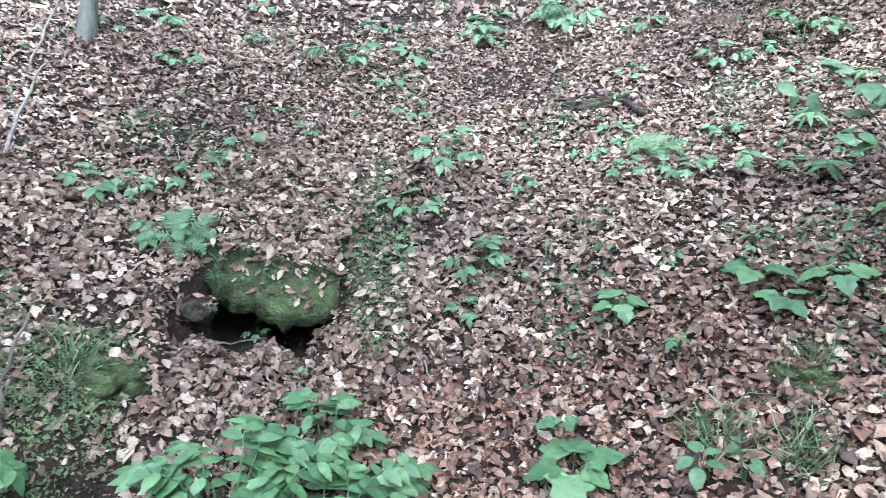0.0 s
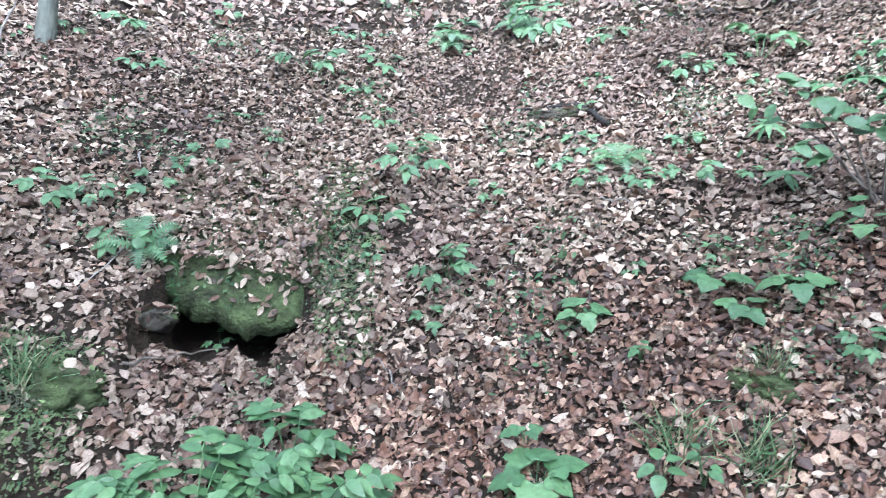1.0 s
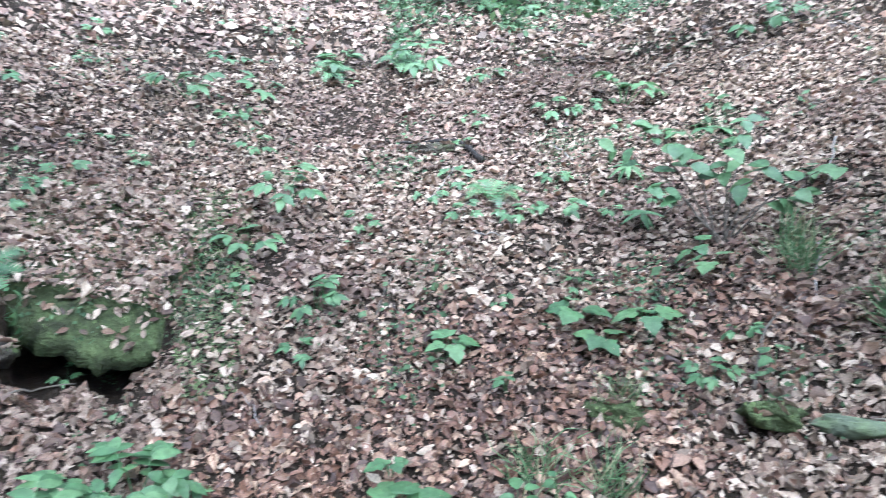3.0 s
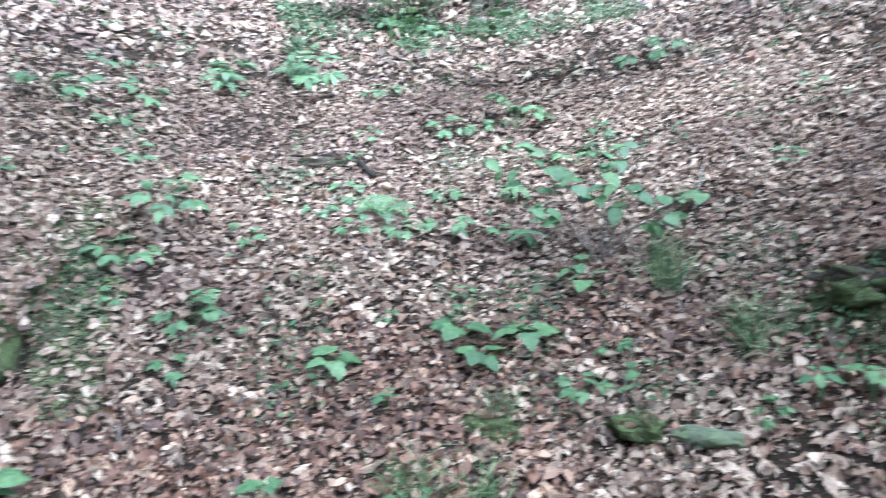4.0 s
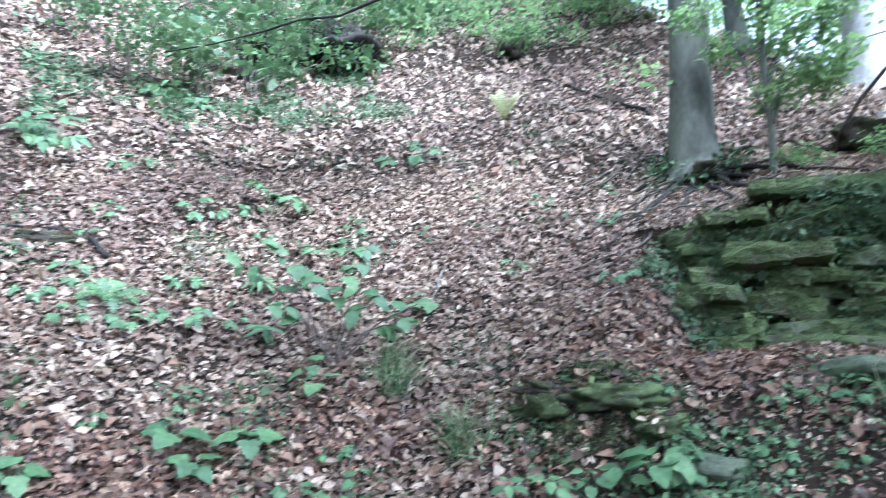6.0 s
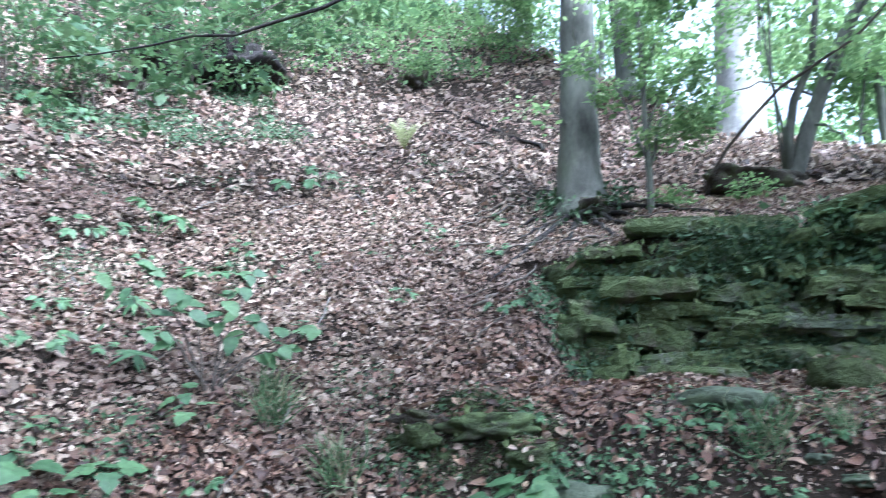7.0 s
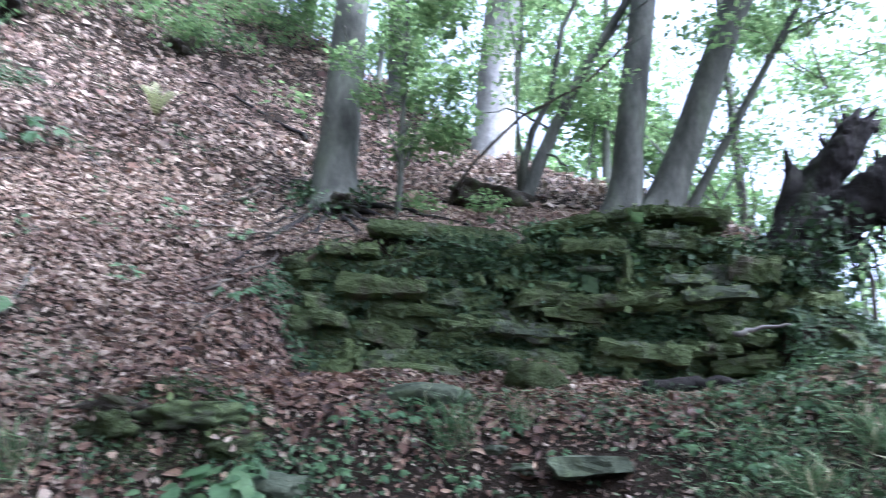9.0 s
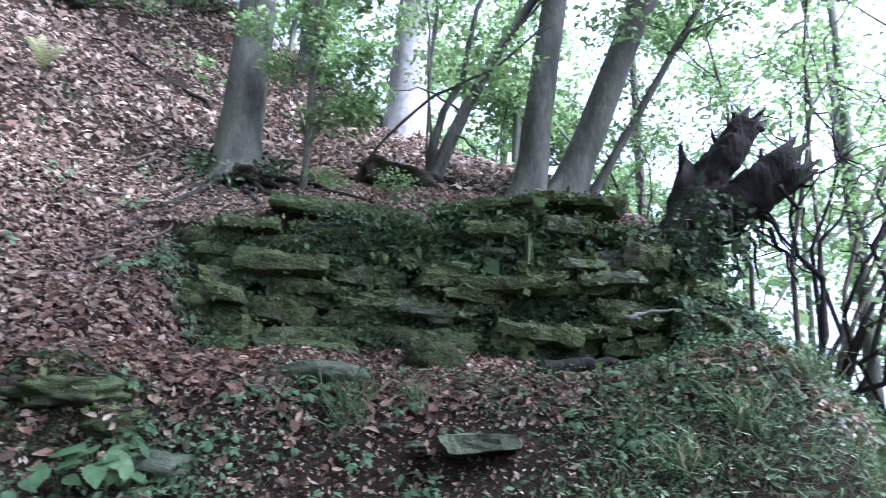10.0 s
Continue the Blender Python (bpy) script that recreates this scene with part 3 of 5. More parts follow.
# unseen trees added to shade the track and bank, then trees up the hill
for _k, (_x, _y, _tx, _ty) in enumerate(((-3.4, -4.0, -2.0, -2.9), (-1.2, -5.0, 0.0, -3.1), (1.6, -5.2, 3.2, -2.6), (3.2, -5.6, 4.4, -3.0), (-4.0, -1.0, -1.6, 0.6), (-5.0, 1.5, 0.4, 2.6), (2.4, -4.6, 2.9, -0.7), (-1.8, -4.4, -0.2, -0.9))):
    _b = on_ground(_x, _y)
    _c, _rr = clumps((_tx, _ty, 8.0 if _k < 4 or _k > 5 else 9.2), (0.9, 0.8, 0.5), 15, 1.0, 140 + _k)
    _c[:, 2] = np.maximum(_c[:, 2], 7.2)
    tree("track_tree", _b, (_tx, _ty, 9.0), 0.17, 0.06, "unseen leafy tree added to shade the track and bank", BARK, [(0.55, _c[0], 0.05), (0.6, _c[1], 0.05), (0.65, _c[2], 0.05), (0.7, _c[3], 0.04)], (_c, _rr, 7600 if _k in (2, 3) else 2300 if _k in (6, 7) else 1900, 0.16), seed=160 + _k, segs=10)
for _k in range(11):
    _a, _d = radians(4 + 6.2 * _k + _g.uniform(-2, 2)), _g.uniform(17, 27)
    _x, _y = 0.4 + _d * math.sin(_a), -0.4 + _d * math.cos(_a)
    _b = on_ground(_x, _y)
    _c, _rr = clumps(_b + [-1.0, -1.5, 4.2], (2.0, 2.0, 1.9), 22, 1.1, 180 + _k)
    tree("hill_tree", _b, _b + [_g.normal() * 0.6, _g.normal() * 0.6, 10], 0.16, 0.08, "leafy tree high on the hillside", BARK, [(0.3, _c[0], 0.05), (0.45, _c[1], 0.05), (0.6, _c[2], 0.04)], (_c, _rr, 1800, 0.19), seed=200 + _k, segs=10)

# low leafy trees closing the skyline over the bank
for _k in range(16):
    _a, _d = radians(34 + 2.4 * _k + _g.uniform(-1, 1)), (20.0, 23.0, 26.0)[_k % 3] + _g.uniform(-1, 1)
    _b = on_ground(0.4 + _d * math.sin(_a), -0.4 + _d * math.cos(_a))
    _c, _rr = clumps(_b + [-0.3, -0.3, 3.2], (1.3, 1.3, 1.7), 20, 0.9, 280 + _k)
    tree("hill_tree", _b, _b + [_g.normal() * 0.5, _g.normal() * 0.5, 7], 0.09, 0.04, "pale leafy young tree on the hillside", BARK, [(0.2, _c[0], 0.03), (0.35, _c[1], 0.03), (0.5, _c[2], 0.03)], (_c, _rr, 1700, 0.17), seed=260 + _k, segs=10)

for _k, (_x, _y) in enumerate(((11.7, 8.9), (12.6, 9.9), (12.4, 8.3))):
    _b = on_ground(_x, _y)
    _c, _rr = clumps(_b + [0, 0, 2.6], (0.9, 0.9, 1.3), 18, 0.7, 300 + _k)
    tree("hill_tree", _b, _b + [0.2, 0.1, 5.5], 0.06, 0.03, "pale leafy young tree on the hillside", BARK, [(0.2, _c[0], 0.02), (0.35, _c[1], 0.02), (0.5, _c[2], 0.02)], (_c, _rr, 2400, 0.12), seed=330 + _k, segs=10)

# ---- bushes ----


def bush(name, foot, ends, r0, label, leaves=None, size=0.06, count=1200, spread=0.3, seed=1, bark=None, material=None, crook=0.04, category="bush"):
    """Stems from one foot to several ends, with side twigs, and leaves round their outer halves."""
    g = np.random.default_rng(seed)
    root = tagged(new(name), label, category)
    root.location = foot
    foot = np.asarray(foot, float)
    tips = []
    for k, e in enumerate(ends):
        e = np.asarray(e, float) - foot
        q = curve_points((g.normal() * 0.05, g.normal() * 0.05, -0.1), e, 10, (0, 0, 0.12 * np.linalg.norm(e)), crook, seed + k)
        parts = [tube_arrays(q, np.linspace(r0, r0 * 0.22, 10), 7, 0.06, seed + k)]
        for j in range(4):
            i = int(g.integers(3, 9))
            w = q[i] + (q[i] - q[i - 1]) * 1.5 + g.normal(size=3) * np.linalg.norm(e) * 0.16
            parts.append(tube_arrays(curve_points(q[i], w, 6, (0, 0, 0.03), crook * 0.5, seed + j), np.linspace(r0 * 0.35, r0 * 0.1, 6), 5))
            tips += [w, (w + q[i]) / 2]
        tips += [q[-1], q[-3], q[6]]
        hang("stem", mesh_of("stem", *join_arrays(parts), bark or TWIG), root)
    if count:
        hang("leaves", crown_cloud("leaves", tips, np.full(len(tips), spread), count, size, material or BUSH, seed), root)
    return root


BRANCH_ENDS = [(1.69, 4.99, 4.63), (2.20, 4.84, 4.46), (2.54, 4.71, 4.75), (3.03, 4.48, 4.71), (3.16, 4.41, 5.27), (1.92, 4.93, 4.95), (2.66, 4.66, 5.24), (3.45, 4.23, 5.68)]
# undergrowth round the dark hollow high on the bank
_g = np.random.default_rng(77)
for _x, _y, _n in ((1.9, 7.9, 800), (2.7, 7.9, 1000), (3.4, 8.1, 900), (4.1, 8.5, 900), (4.7, 8.9, 500), (6.0, 9.2, 800), (2.6, 9.6, 700), (4.0, 9.9, 800), (5.3, 10.1, 800), (1.2, 9.4, 700), (0.3, 8.9, 500), (6.2, 10.6, 700), (3.2, 11.2, 900), (4.8, 11.8, 1000), (6.4, 12.6, 1000)):
    _b = on_ground(_x, _y)
    bush("bramble_bush", _b, [_b + [_g.normal() * 0.5 - 0.1, _g.normal() * 0.5 - 0.35, _g.uniform(0.5, 1.4)] for _ in range(5)], 0.013, "green leafy bush hanging over the bank", None, 0.075, _n, 0.28, int(_x * 100))
bush("overhanging_branch", (6.50, 3.48, 8.0), BRANCH_ENDS, 0.012, "beech branch with fresh green leaves hanging down", None, 0.095, 2600, 0.25, 91, None, BUSH, 0.03)
for _k, (_x, _y) in enumerate(((8.2, 8.0), (7.8, 8.1), (8.5, 7.9), (7.3, 10.2), (8.8, 11.5), (10.8, 11.8), (6.3, 11.0), (7.6, 12.6), (11.9, 10.8), (5.0, 12.0), (9.6, 13.4), (8.0, 15.0), (10.4, 15.6), (6.2, 15.6), (12.4, 13.6), (9.2, 17.6), (11.6, 17.8), (7.4, 18.0), (13.6, 15.8), (9.9, 10.6), (11.4, 9.4), (7.0, 10.9), (8.0, 12.2), (10.0, 12.3), (12.0, 11.9), (9.0, 14.6), (11.2, 13.4), (6.6, 13.6), (7.4, 9.9), (8.9, 11.2), (10.3, 12.0), (8.4, 12.0), (8.9, 9.9), (10.4, 9.4), (11.5, 9.6), (12.1, 11.5), (11.1, 8.5), (10.7, 11.3), (11.1, 7.5), (10.2, 7.5), (7.1, 10.7), (9.8, 13.1), (6.4, 9.2), (7.8, 9.2))):
    _b = on_ground(_x, _y)
    bush("hillside_bush", _b, [_b + [_g.normal() * 0.5, _g.normal() * 0.5, _g.uniform(0.35, 0.9) * (1 + 0.08 * max(0, _y - 10))] for _ in range(4)], 0.012, "pale green low bush on the leafy bank", None, 0.09, 420 if _y < 11 else 800, 0.36, 300 + _k, None, FOLIAGE if _k % 4 else BUSH)

# tangle of dark branches over the valley edge
bush("edge_bush", on_ground(5.55, -1.75, -0.2), [(6.2, -2.35, 4.3), (6.0, -3.1, 4.9), (5.6, -3.3, 3.7), (6.9, -2.6, 5.2), (5.2, -2.9, 3.0), (6.3, -1.9, 4.9), (5.9, -3.4, 4.2), (5.4, -3.2, 3.3), (6.4, -3.0, 4.6)], 0.022, "dark crooked branches hanging over the valley edge", None, 0.055, 1500, 0.30, 401, DARK_WOOD, FOLIAGE, 0.07)
bush("edge_bush", on_ground(5.0, -2.1, -0.3), [(5.3, -3.1, 2.6), (5.7, -3.6, 3.1), (5.0, -3.4, 2.2), (5.9, -3.0, 3.4), (5.5, -2.7, 2.9)], 0.02, "dark crooked branches hanging over the valley edge", None, 0.05, 900, 0.26, 402, DARK_WOOD, FOLIAGE, 0.07)
bush("edge_bush", on_ground(6.6, -1.7, -0.2), [(7.0, -1.4, 6.2), (6.7, -2.4, 6.6), (7.6, -2.9, 6.8), (7.2, -3.6, 5.8), (6.6, -3.6, 5.2)], 0.03, "leafy bush on the valley edge behind the stump", None, 0.06, 2600, 0.36, 403, TWIG, FOLIAGE, 0.06)
bush("edge_bush", on_ground(7.5, -0.9, -0.2), [(7.6, -0.6, 5.6), (7.7, -1.6, 5.4), (8.2, -2.2, 6.2), (7.9, 0.2, 5.6), (8.2, -0.6, 6.8)], 0.02, "leafy bush on the valley edge behind the stump", None, 0.06, 2400, 0.36, 404, TWIG, FOLIAGE, 0.06)

# ---- dead stump on the end of the wall ----


def stump():
    root = tagged(new("dead_stump"), "black rotten tree stump with broken limbs and hanging roots", "stump")
    root.location = (5.95, -0.95, 3.15)
    o = np.array([5.95, -0.95, 3.15])
    g = np.random.default_rng(7)

    def jag(a, b, r0, r1, seed, name):
        q = curve_points(np.array(a) - o, np.array(b) - o, 22, (0, 0, 0), 0.003, seed)
        v, t = tube_arrays(q, np.linspace(r0, r1, 22), 20, 0.03, seed)
        for i in range(len(v)):
            c = Vector(v[i] + o)
            n = noise.noise(c * 2.5) * 0.35 + noise.noise(c * 9) * 0.18 + noise.noise(Vector((c.x * 22, c.y * 8, c.z * 4))) * 0.4
            j = min(i // 20, 21)
            v[i] = q[j] + (v[i] - q[j]) * (1 + (0.6 if r0 > 0.1 else 0.2) * n)
        v[-21:-1] += unit(q[-1] - q[-3]) * g.uniform(-0.5, 1.6, (20, 1)) * r1
        hang(name, mesh_of(name, v, t, DARK_WOOD), root)

    jag((5.80, -0.80, 2.75), (6.0, -1.12, 3.85), 0.34, 0.18, 1, "bole")
    jag((5.97, -1.08, 3.75), (6.03, -1.52, 4.42), 0.17, 0.11, 2, "broken_limb")
    jag((5.9, -1.0, 3.4), (5.88, -1.72, 3.92), 0.22, 0.16, 3, "broken_limb")
    jag((6.0, -1.0, 3.8), (5.95, -0.98, 4.22), 0.06, 0.02, 4, "broken_limb")
    jag((5.88, -1.7, 3.9), (5.9, -1.82, 4.05), 0.09, 0.02, 6, "broken_limb")
    jag((6.03, -1.5, 4.4), (6.02, -1.62, 4.36), 0.08, 0.02, 8, "broken_limb")
    for k, (a, b) in enumerate((((6.02, -1.45, 4.35), (6.05, -1.40, 4.62)), ((6.03, -1.5, 4.38), (6.02, -1.66, 4.55)), ((6.0, -1.3, 4.1), (5.96, -1.22, 4.36)), ((5.89, -1.68, 3.9), (5.92, -1.95, 4.0)), ((5.88, -1.66, 3.85), (5.86, -1.9, 3.78)), ((5.9, -1.55, 3.9), (5.9, -1.58, 4.14)))):
        jag(a, b, 0.045, 0.006, 20 + k, "splinter")
    for k in range(14):
        a = np.array([5.85 + g.normal() * 0.08, -1.15 - g.uniform(0, 0.5), 3.55 + g.uniform(-0.1, 0.2)])
        b = a + [g.normal() * 0.1 - 0.05, -g.uniform(0.0, 0.25), -g.uniform(0.25, 0.6)]
        hang("root", mesh_of("root", *tube_arrays(curve_points(a - o, b - o, 6, (0, 0, 0), 0.03, 50 + k), np.linspace(0.022, 0.005, 6), 6), DARK_WOOD), root)


stump()
# ---- herbs, seedlings and ferns ----


def toothed_leaf(name, width, droop, teeth, seed, material):
    """One leaf a unit long, folded along its rib, with a toothed edge."""
    g = np.random.default_rng(seed)
    n = 15
    u = np.linspace(0, 1, n)
    w = width * np.sin(np.pi * u ** 0.8) ** 0.85 * 0.5 + 0.004
    w[1:-1] *= 1 + 0.55 * teeth * np.where(np.arange(n - 2) % 2 == 0, 1, -1)
    mid = np.stack([u, 0 * u, -droop * u ** 2 + 0.008 * g.normal(size=n) * u], -1)
    left = mid + np.stack([-0.03 - 0 * u, w, 0.22 * w], -1)
    right = mid + np.stack([-0.03 - 0 * u, -w, 0.22 * w], -1)
    v = np.stack([left, mid, right], 1).reshape(-1, 3)
    t = []
    for i in range(n - 1):
        a, b = i * 3, i * 3 + 3
        t += [(a, a + 1, b + 1), (a, b + 1, b), (a + 1, a + 2, b + 2), (a + 1, b + 2, b + 1)]
    return mesh_of(name, v, t, material)


BROAD = [toothed_leaf("leaf", 0.62, 0.22, 0.10, 3, GREEN), toothed_leaf("leaf", 0.70, 0.30, 0.12, 4, GREEN), toothed_leaf("leaf", 0.52, 0.15, 0.08, 5, GREEN)]
NARROW = toothed_leaf("leaf", 0.24, 0.45, 0.05, 6, GREEN)
LEAFLET = [toothed_leaf("leaflet", 0.50, 0.22, 0.14, 7, GREEN), toothed_leaf("leaflet", 0.52, 0.22, 0.14, 8, GREEN)]


def lean(n, share=1.0):
    """Turns straight up towards n, so that leaves spread to the light over the slope."""
    n = unit(np.array([0, 0, 1.0]) * (1 - share) + np.asarray(n) * share)
    return Vector((0, 0, 1)).rotation_difference(Vector(n)).to_matrix().to_4x4()


def leaf_pose(at, yaw, dip, roll, length, tilt=None):
    return pose(*at) @ (tilt or Matrix.Identity(4)) @ pose(0, 0, 0, 0, 0, yaw) @ pose(0, 0, 0, roll, dip, 0) @ Matrix.Scale(length, 4)


def seedling(name, seed, stalks, pairs, tall, leaf, label):
    """Thin stalks from one foot, each with pairs of small toothed leaflets; about 0.3 m across."""
    g = np.random.default_rng(seed)
    root = tagged(new(name), label, "plant", "seedlings on the bank")
    for k in range(stalks):
        a = 2 * math.pi * k / stalks + g.normal(0, 0.3)
        out = 0.13 * g.uniform(0.7, 1.15)
        q = curve_points((0, 0, -0.03), (math.cos(a) * out, math.sin(a) * out, tall * g.uniform(0.6, 1.1)), 7, (0, 0, tall * 0.35), 0.003, seed + k)
        stalk = hang("stalk", mesh_of("stalk", *tube_arrays(q, np.linspace(0.0028, 0.0012, 7), 4), GREEN), root)
        d = unit(q[-1] - q[-3])
        yaw = math.degrees(math.atan2(d[1], d[0]))
        for i in range(pairs):
            c = q[6 - i * (1 if pairs > 2 else 2)]
            for side in (-1, 1):
                hang("leaflet", LEAFLET[int(g.integers(2))], stalk, "", leaf_pose(c, yaw + side * g.uniform(50, 78), g.normal(4, 9), g.normal(0, 10), leaf * g.uniform(0.75, 1.15)))
        hang("leaflet", LEAFLET[0], stalk, "", leaf_pose(q[-1], yaw, g.normal(8, 6), 0, leaf * 1.15))
    return root


SEEDLINGS = [seedling("seedling", 101 + k, n, p, t, s, "small green seedling with toothed leaflets growing through fallen leaves") for k, (n, p, t, s) in enumerate([(4, 2, 0.10, 0.075), (5, 2, 0.13, 0.068), (3, 3, 0.11, 0.075), (4, 3, 0.14, 0.065), (5, 1, 0.09, 0.095)])]
PLOT_A = [(-1.97, 3.79, 0.25), (-1.76, 3.87, 0.19), (-1.49, 3.99, 0.21), (-0.83, 5.49, 0.45), (-0.33, 5.80, 0.30), (-0.49, 5.36, 0.21), (-0.61, 4.11, 0.22), (-0.81, 4.24, 0.22), (-0.02, 4.43, 0.39), (-0.20, 4.09, 0.27), (-0.52, 3.92, 0.26), (0.20, 3.62, 0.27), (0.13, 3.38, 0.17), (-1.29, 4.28, 0.22), (-1.38, 4.18, 0.15), (2.05, 5.20, 0.29), (1.05, 6.14, 0.52), (0.29, 6.34, 0.44), (-0.29, 4.93, 0.25), (-2.08, 5.13, 0.24), (-2.39, 5.50, 0.31), (2.65, 5.16, 0.50), (0.91, 4.45, 0.19), (0.46, 4.26, 0.18)]
PLOT_B = [(1.58, 3.44, 0.14), (1.78, 4.41, 0.24), (1.40, 4.01, 0.27), (1.68, 4.05, 0.31), (-0.94, 3.57, 0.15), (-1.27, 3.78, 0.20), (-1.49, 3.64, 0.28), (2.27, 3.87, 0.23), (1.21, 5.00, 0.20), (-1.17, 4.75, 0.19), (-0.71, 6.26, 0.33)]
PLOT_C = [(2.13, 2.79, 0.19), (1.89, 2.68, 0.23), (3.15, 4.55, 0.21), (1.61, 3.45, 0.14), (2.83, 4.39, 0.40), (2.39, 2.09, 0.16), (4.51, 5.58, 0.38), (4.13, 2.65, 0.28), (1.99, 3.88, 0.22), (1.67, 5.98, 0.33), (4.11, 5.39, 0.48)]
_g = np.random.default_rng(9)
for _k, (_x, _y, _w) in enumerate(PLOT_A + PLOT_B + PLOT_C):
    _m = pose(*on_ground(_x, _y)) @ lean(ground_normal(_x, _y), 0.85) @ pose(0, 0, 0, _g.normal(0, 8), _g.normal(0, 8), _g.uniform(0, 360)) @ Matrix.Scale(_w / (0.26 if _k < len(PLOT_A) else 0.31), 4)
    if _k < 5:
        SEEDLINGS[_k].matrix_basis = _m
    else:
        _src = SEEDLINGS[_k % 5]
        _c = copy_thing(_src, Matrix.Identity(4))
        _c.matrix_basis = _m


for _k, (_x, _y, _w) in enumerate([(3.56, 0.98, 0.20), (3.60, 0.86, 0.16), (3.48, 1.10, 0.15), (3.42, 1.24, 0.14), (3.62, 0.50, 0.14), (3.38, 0.62, 0.16), (3.30, 0.92, 0.13), (3.22, 1.16, 0.16), (3.34, 0.34, 0.15), (3.52, 0.24, 0.12), (3.20, 0.66, 0.14), (3.60, -0.30, 0.18), (3.80, -0.45, 0.16), (3.45, -0.55, 0.17), (3.66, -0.80, 0.18), (3.12, 1.52, 0.13), (3.2, 1.72, 0.15)]):
    _c = copy_thing(SEEDLINGS[(_k + 1) % 5], Matrix.Identity(4))
    _c.matrix_basis = pose(*on_ground(_x, _y)) @ lean(ground_normal(_x, _y), 0.8) @ pose(0, 0, 0, 0, 0, 47 * _k) @ Matrix.Scale(_w / 0.31, 4)

# fainter ones all over the bank
_j = 0
while _j < 34:
    _r8, _a8 = math.sqrt(_g.uniform(14, 52)), _g.uniform(-0.62, 0.95)
    _x, _y = 0.3 + _r8 * math.sin(_a8), -0.2 + _r8 * math.cos(_a8)
    if _g.uniform() > (0.9 if _a8 < 0.45 else 0.4) or (_y < 3.2 and _x > -0.3):
        continue
    _c = copy_thing(SEEDLINGS[_j % 5], Matrix.Identity(4))
    _c.matrix_basis = pose(*on_ground(_x, _y)) @ lean(ground_normal(_x, _y), 1.1) @ pose(0, 0, 0, _g.normal(0, 8), _g.normal(0, 8), _g.uniform(0, 360)) @ Matrix.Scale(_g.uniform(0.12, 0.30) / 0.36, 4)
    _j += 1


def pinnate_herb(x, y, fronds, reach, seed, label):
    """Arching stalks, each with pairs of toothed leaflets."""
    g = np.random.default_rng(seed)
    root = tagged(new("pinnate_herb"), label, "plant")
    high = min(1.0, reach / 0.36)
    root.matrix_basis = pose(*on_ground(x, y)) @ lean(ground_normal(x, y), 0.75)
    for k in range(fronds):
        a = 2 * math.pi * k / fronds + g.normal(0, 0.25)
        out = reach * g.uniform(0.65, 1.1)
        tip = np.array([math.cos(a) * out, math.sin(a) * out, g.uniform(0.08, 0.34) * high])
        q = curve_points((0, 0, -0.03), tip, 12, (0, 0, 0.19 * high), 0.005, seed + k)
        stalk = hang("stalk", mesh_of("stalk", *tube_arrays(q, np.linspace(0.004, 0.0015, 12), 5), GREEN), root)
        for i in range(4, 12):
            d = unit(q[i] - q[i - 1])
            yaw = math.degrees(math.atan2(d[1], d[0]))
            for side in (-1, 1):
                hang("leaflet", LEAFLET[int(g.integers(2))], stalk, "", leaf_pose(q[i], yaw + side * g.uniform(52, 70), g.normal(8, 7), g.normal(0, 10), g.uniform(0.074, 0.098) * (1.1 - 0.06 * abs(i - 6))))
        d = unit(q[11] - q[10])
        hang("leaflet", LEAFLET[0], stalk, "", leaf_pose(q[11], math.degrees(math.atan2(d[1], d[0])), 10, 0, 0.095))
    return root


pinnate_herb(-0.70, 2.42, 13, 0.42, 211, "lush green herb with toothed paired leaflets beside the hollow")
pinnate_herb(-0.40, 2.46, 13, 0.40, 212, "lush green herb with toothed paired leaflets beside the hollow")
pinnate_herb(-0.27, 2.42, 8, 0.32, 216, "lush green herb with toothed paired leaflets beside the hollow")
pinnate_herb(-0.42, 2.80, 6, 0.24, 214, "lush green herb with toothed paired leaflets beside the hollow")
pinnate_herb(-0.50, 2.26, 10, 0.38, 213, "lush green herb with toothed paired leaflets beside the hollow")
pinnate_herb(-1.62, 2.46, 3, 0.13, 215, "green herb with toothed leaflets at the edge of the bank")


def lobed_leaf(seed):
    """One broad leaf a unit long with three blunt lobes and a toothed edge, folded along its rib."""
    g = np.random.default_rng(seed)
    x = np.array([0.0, -0.06, -0.02, 0.08, 0.20, 0.32, 0.40, 0.50, 0.60, 0.70, 0.80, 0.90, 1.0])
    y = np.array([0.01, 0.16, 0.30, 0.42, 0.50, 0.45, 0.34, 0.37, 0.36, 0.27, 0.21, 0.11, 0.0])
    v, t = [], []
    n = len(x)
    for side in (1, -1):
        w = y * (1 + g.normal(size=n) * 0.07)
        for share in (0.0, 0.55, 1.0):
            px = np.clip(x, 0.0, 1.0) * (1 - share) + x * share
            v.append(np.stack([px, side * w * share, 0.16 * w * share - 0.30 * px ** 2 - 0.22 * (w * share) ** 2 + g.normal(size=n) * 0.012], -1))
        o = 0 if side == 1 else 3 * n
        for r in range(2):
            for i in range(n - 1):
                a, b = o + r * n + i, o + (r + 1) * n + i
                t += [(a, a + 1, b + 1), (a, b + 1, b)] if side == 1 else [(a, b + 1, a + 1), (a, b, b + 1)]
    return mesh_of("leaf", np.concatenate(v), t, GREEN)


LOBED = [lobed_leaf(k) for k in (1, 2, 3)]


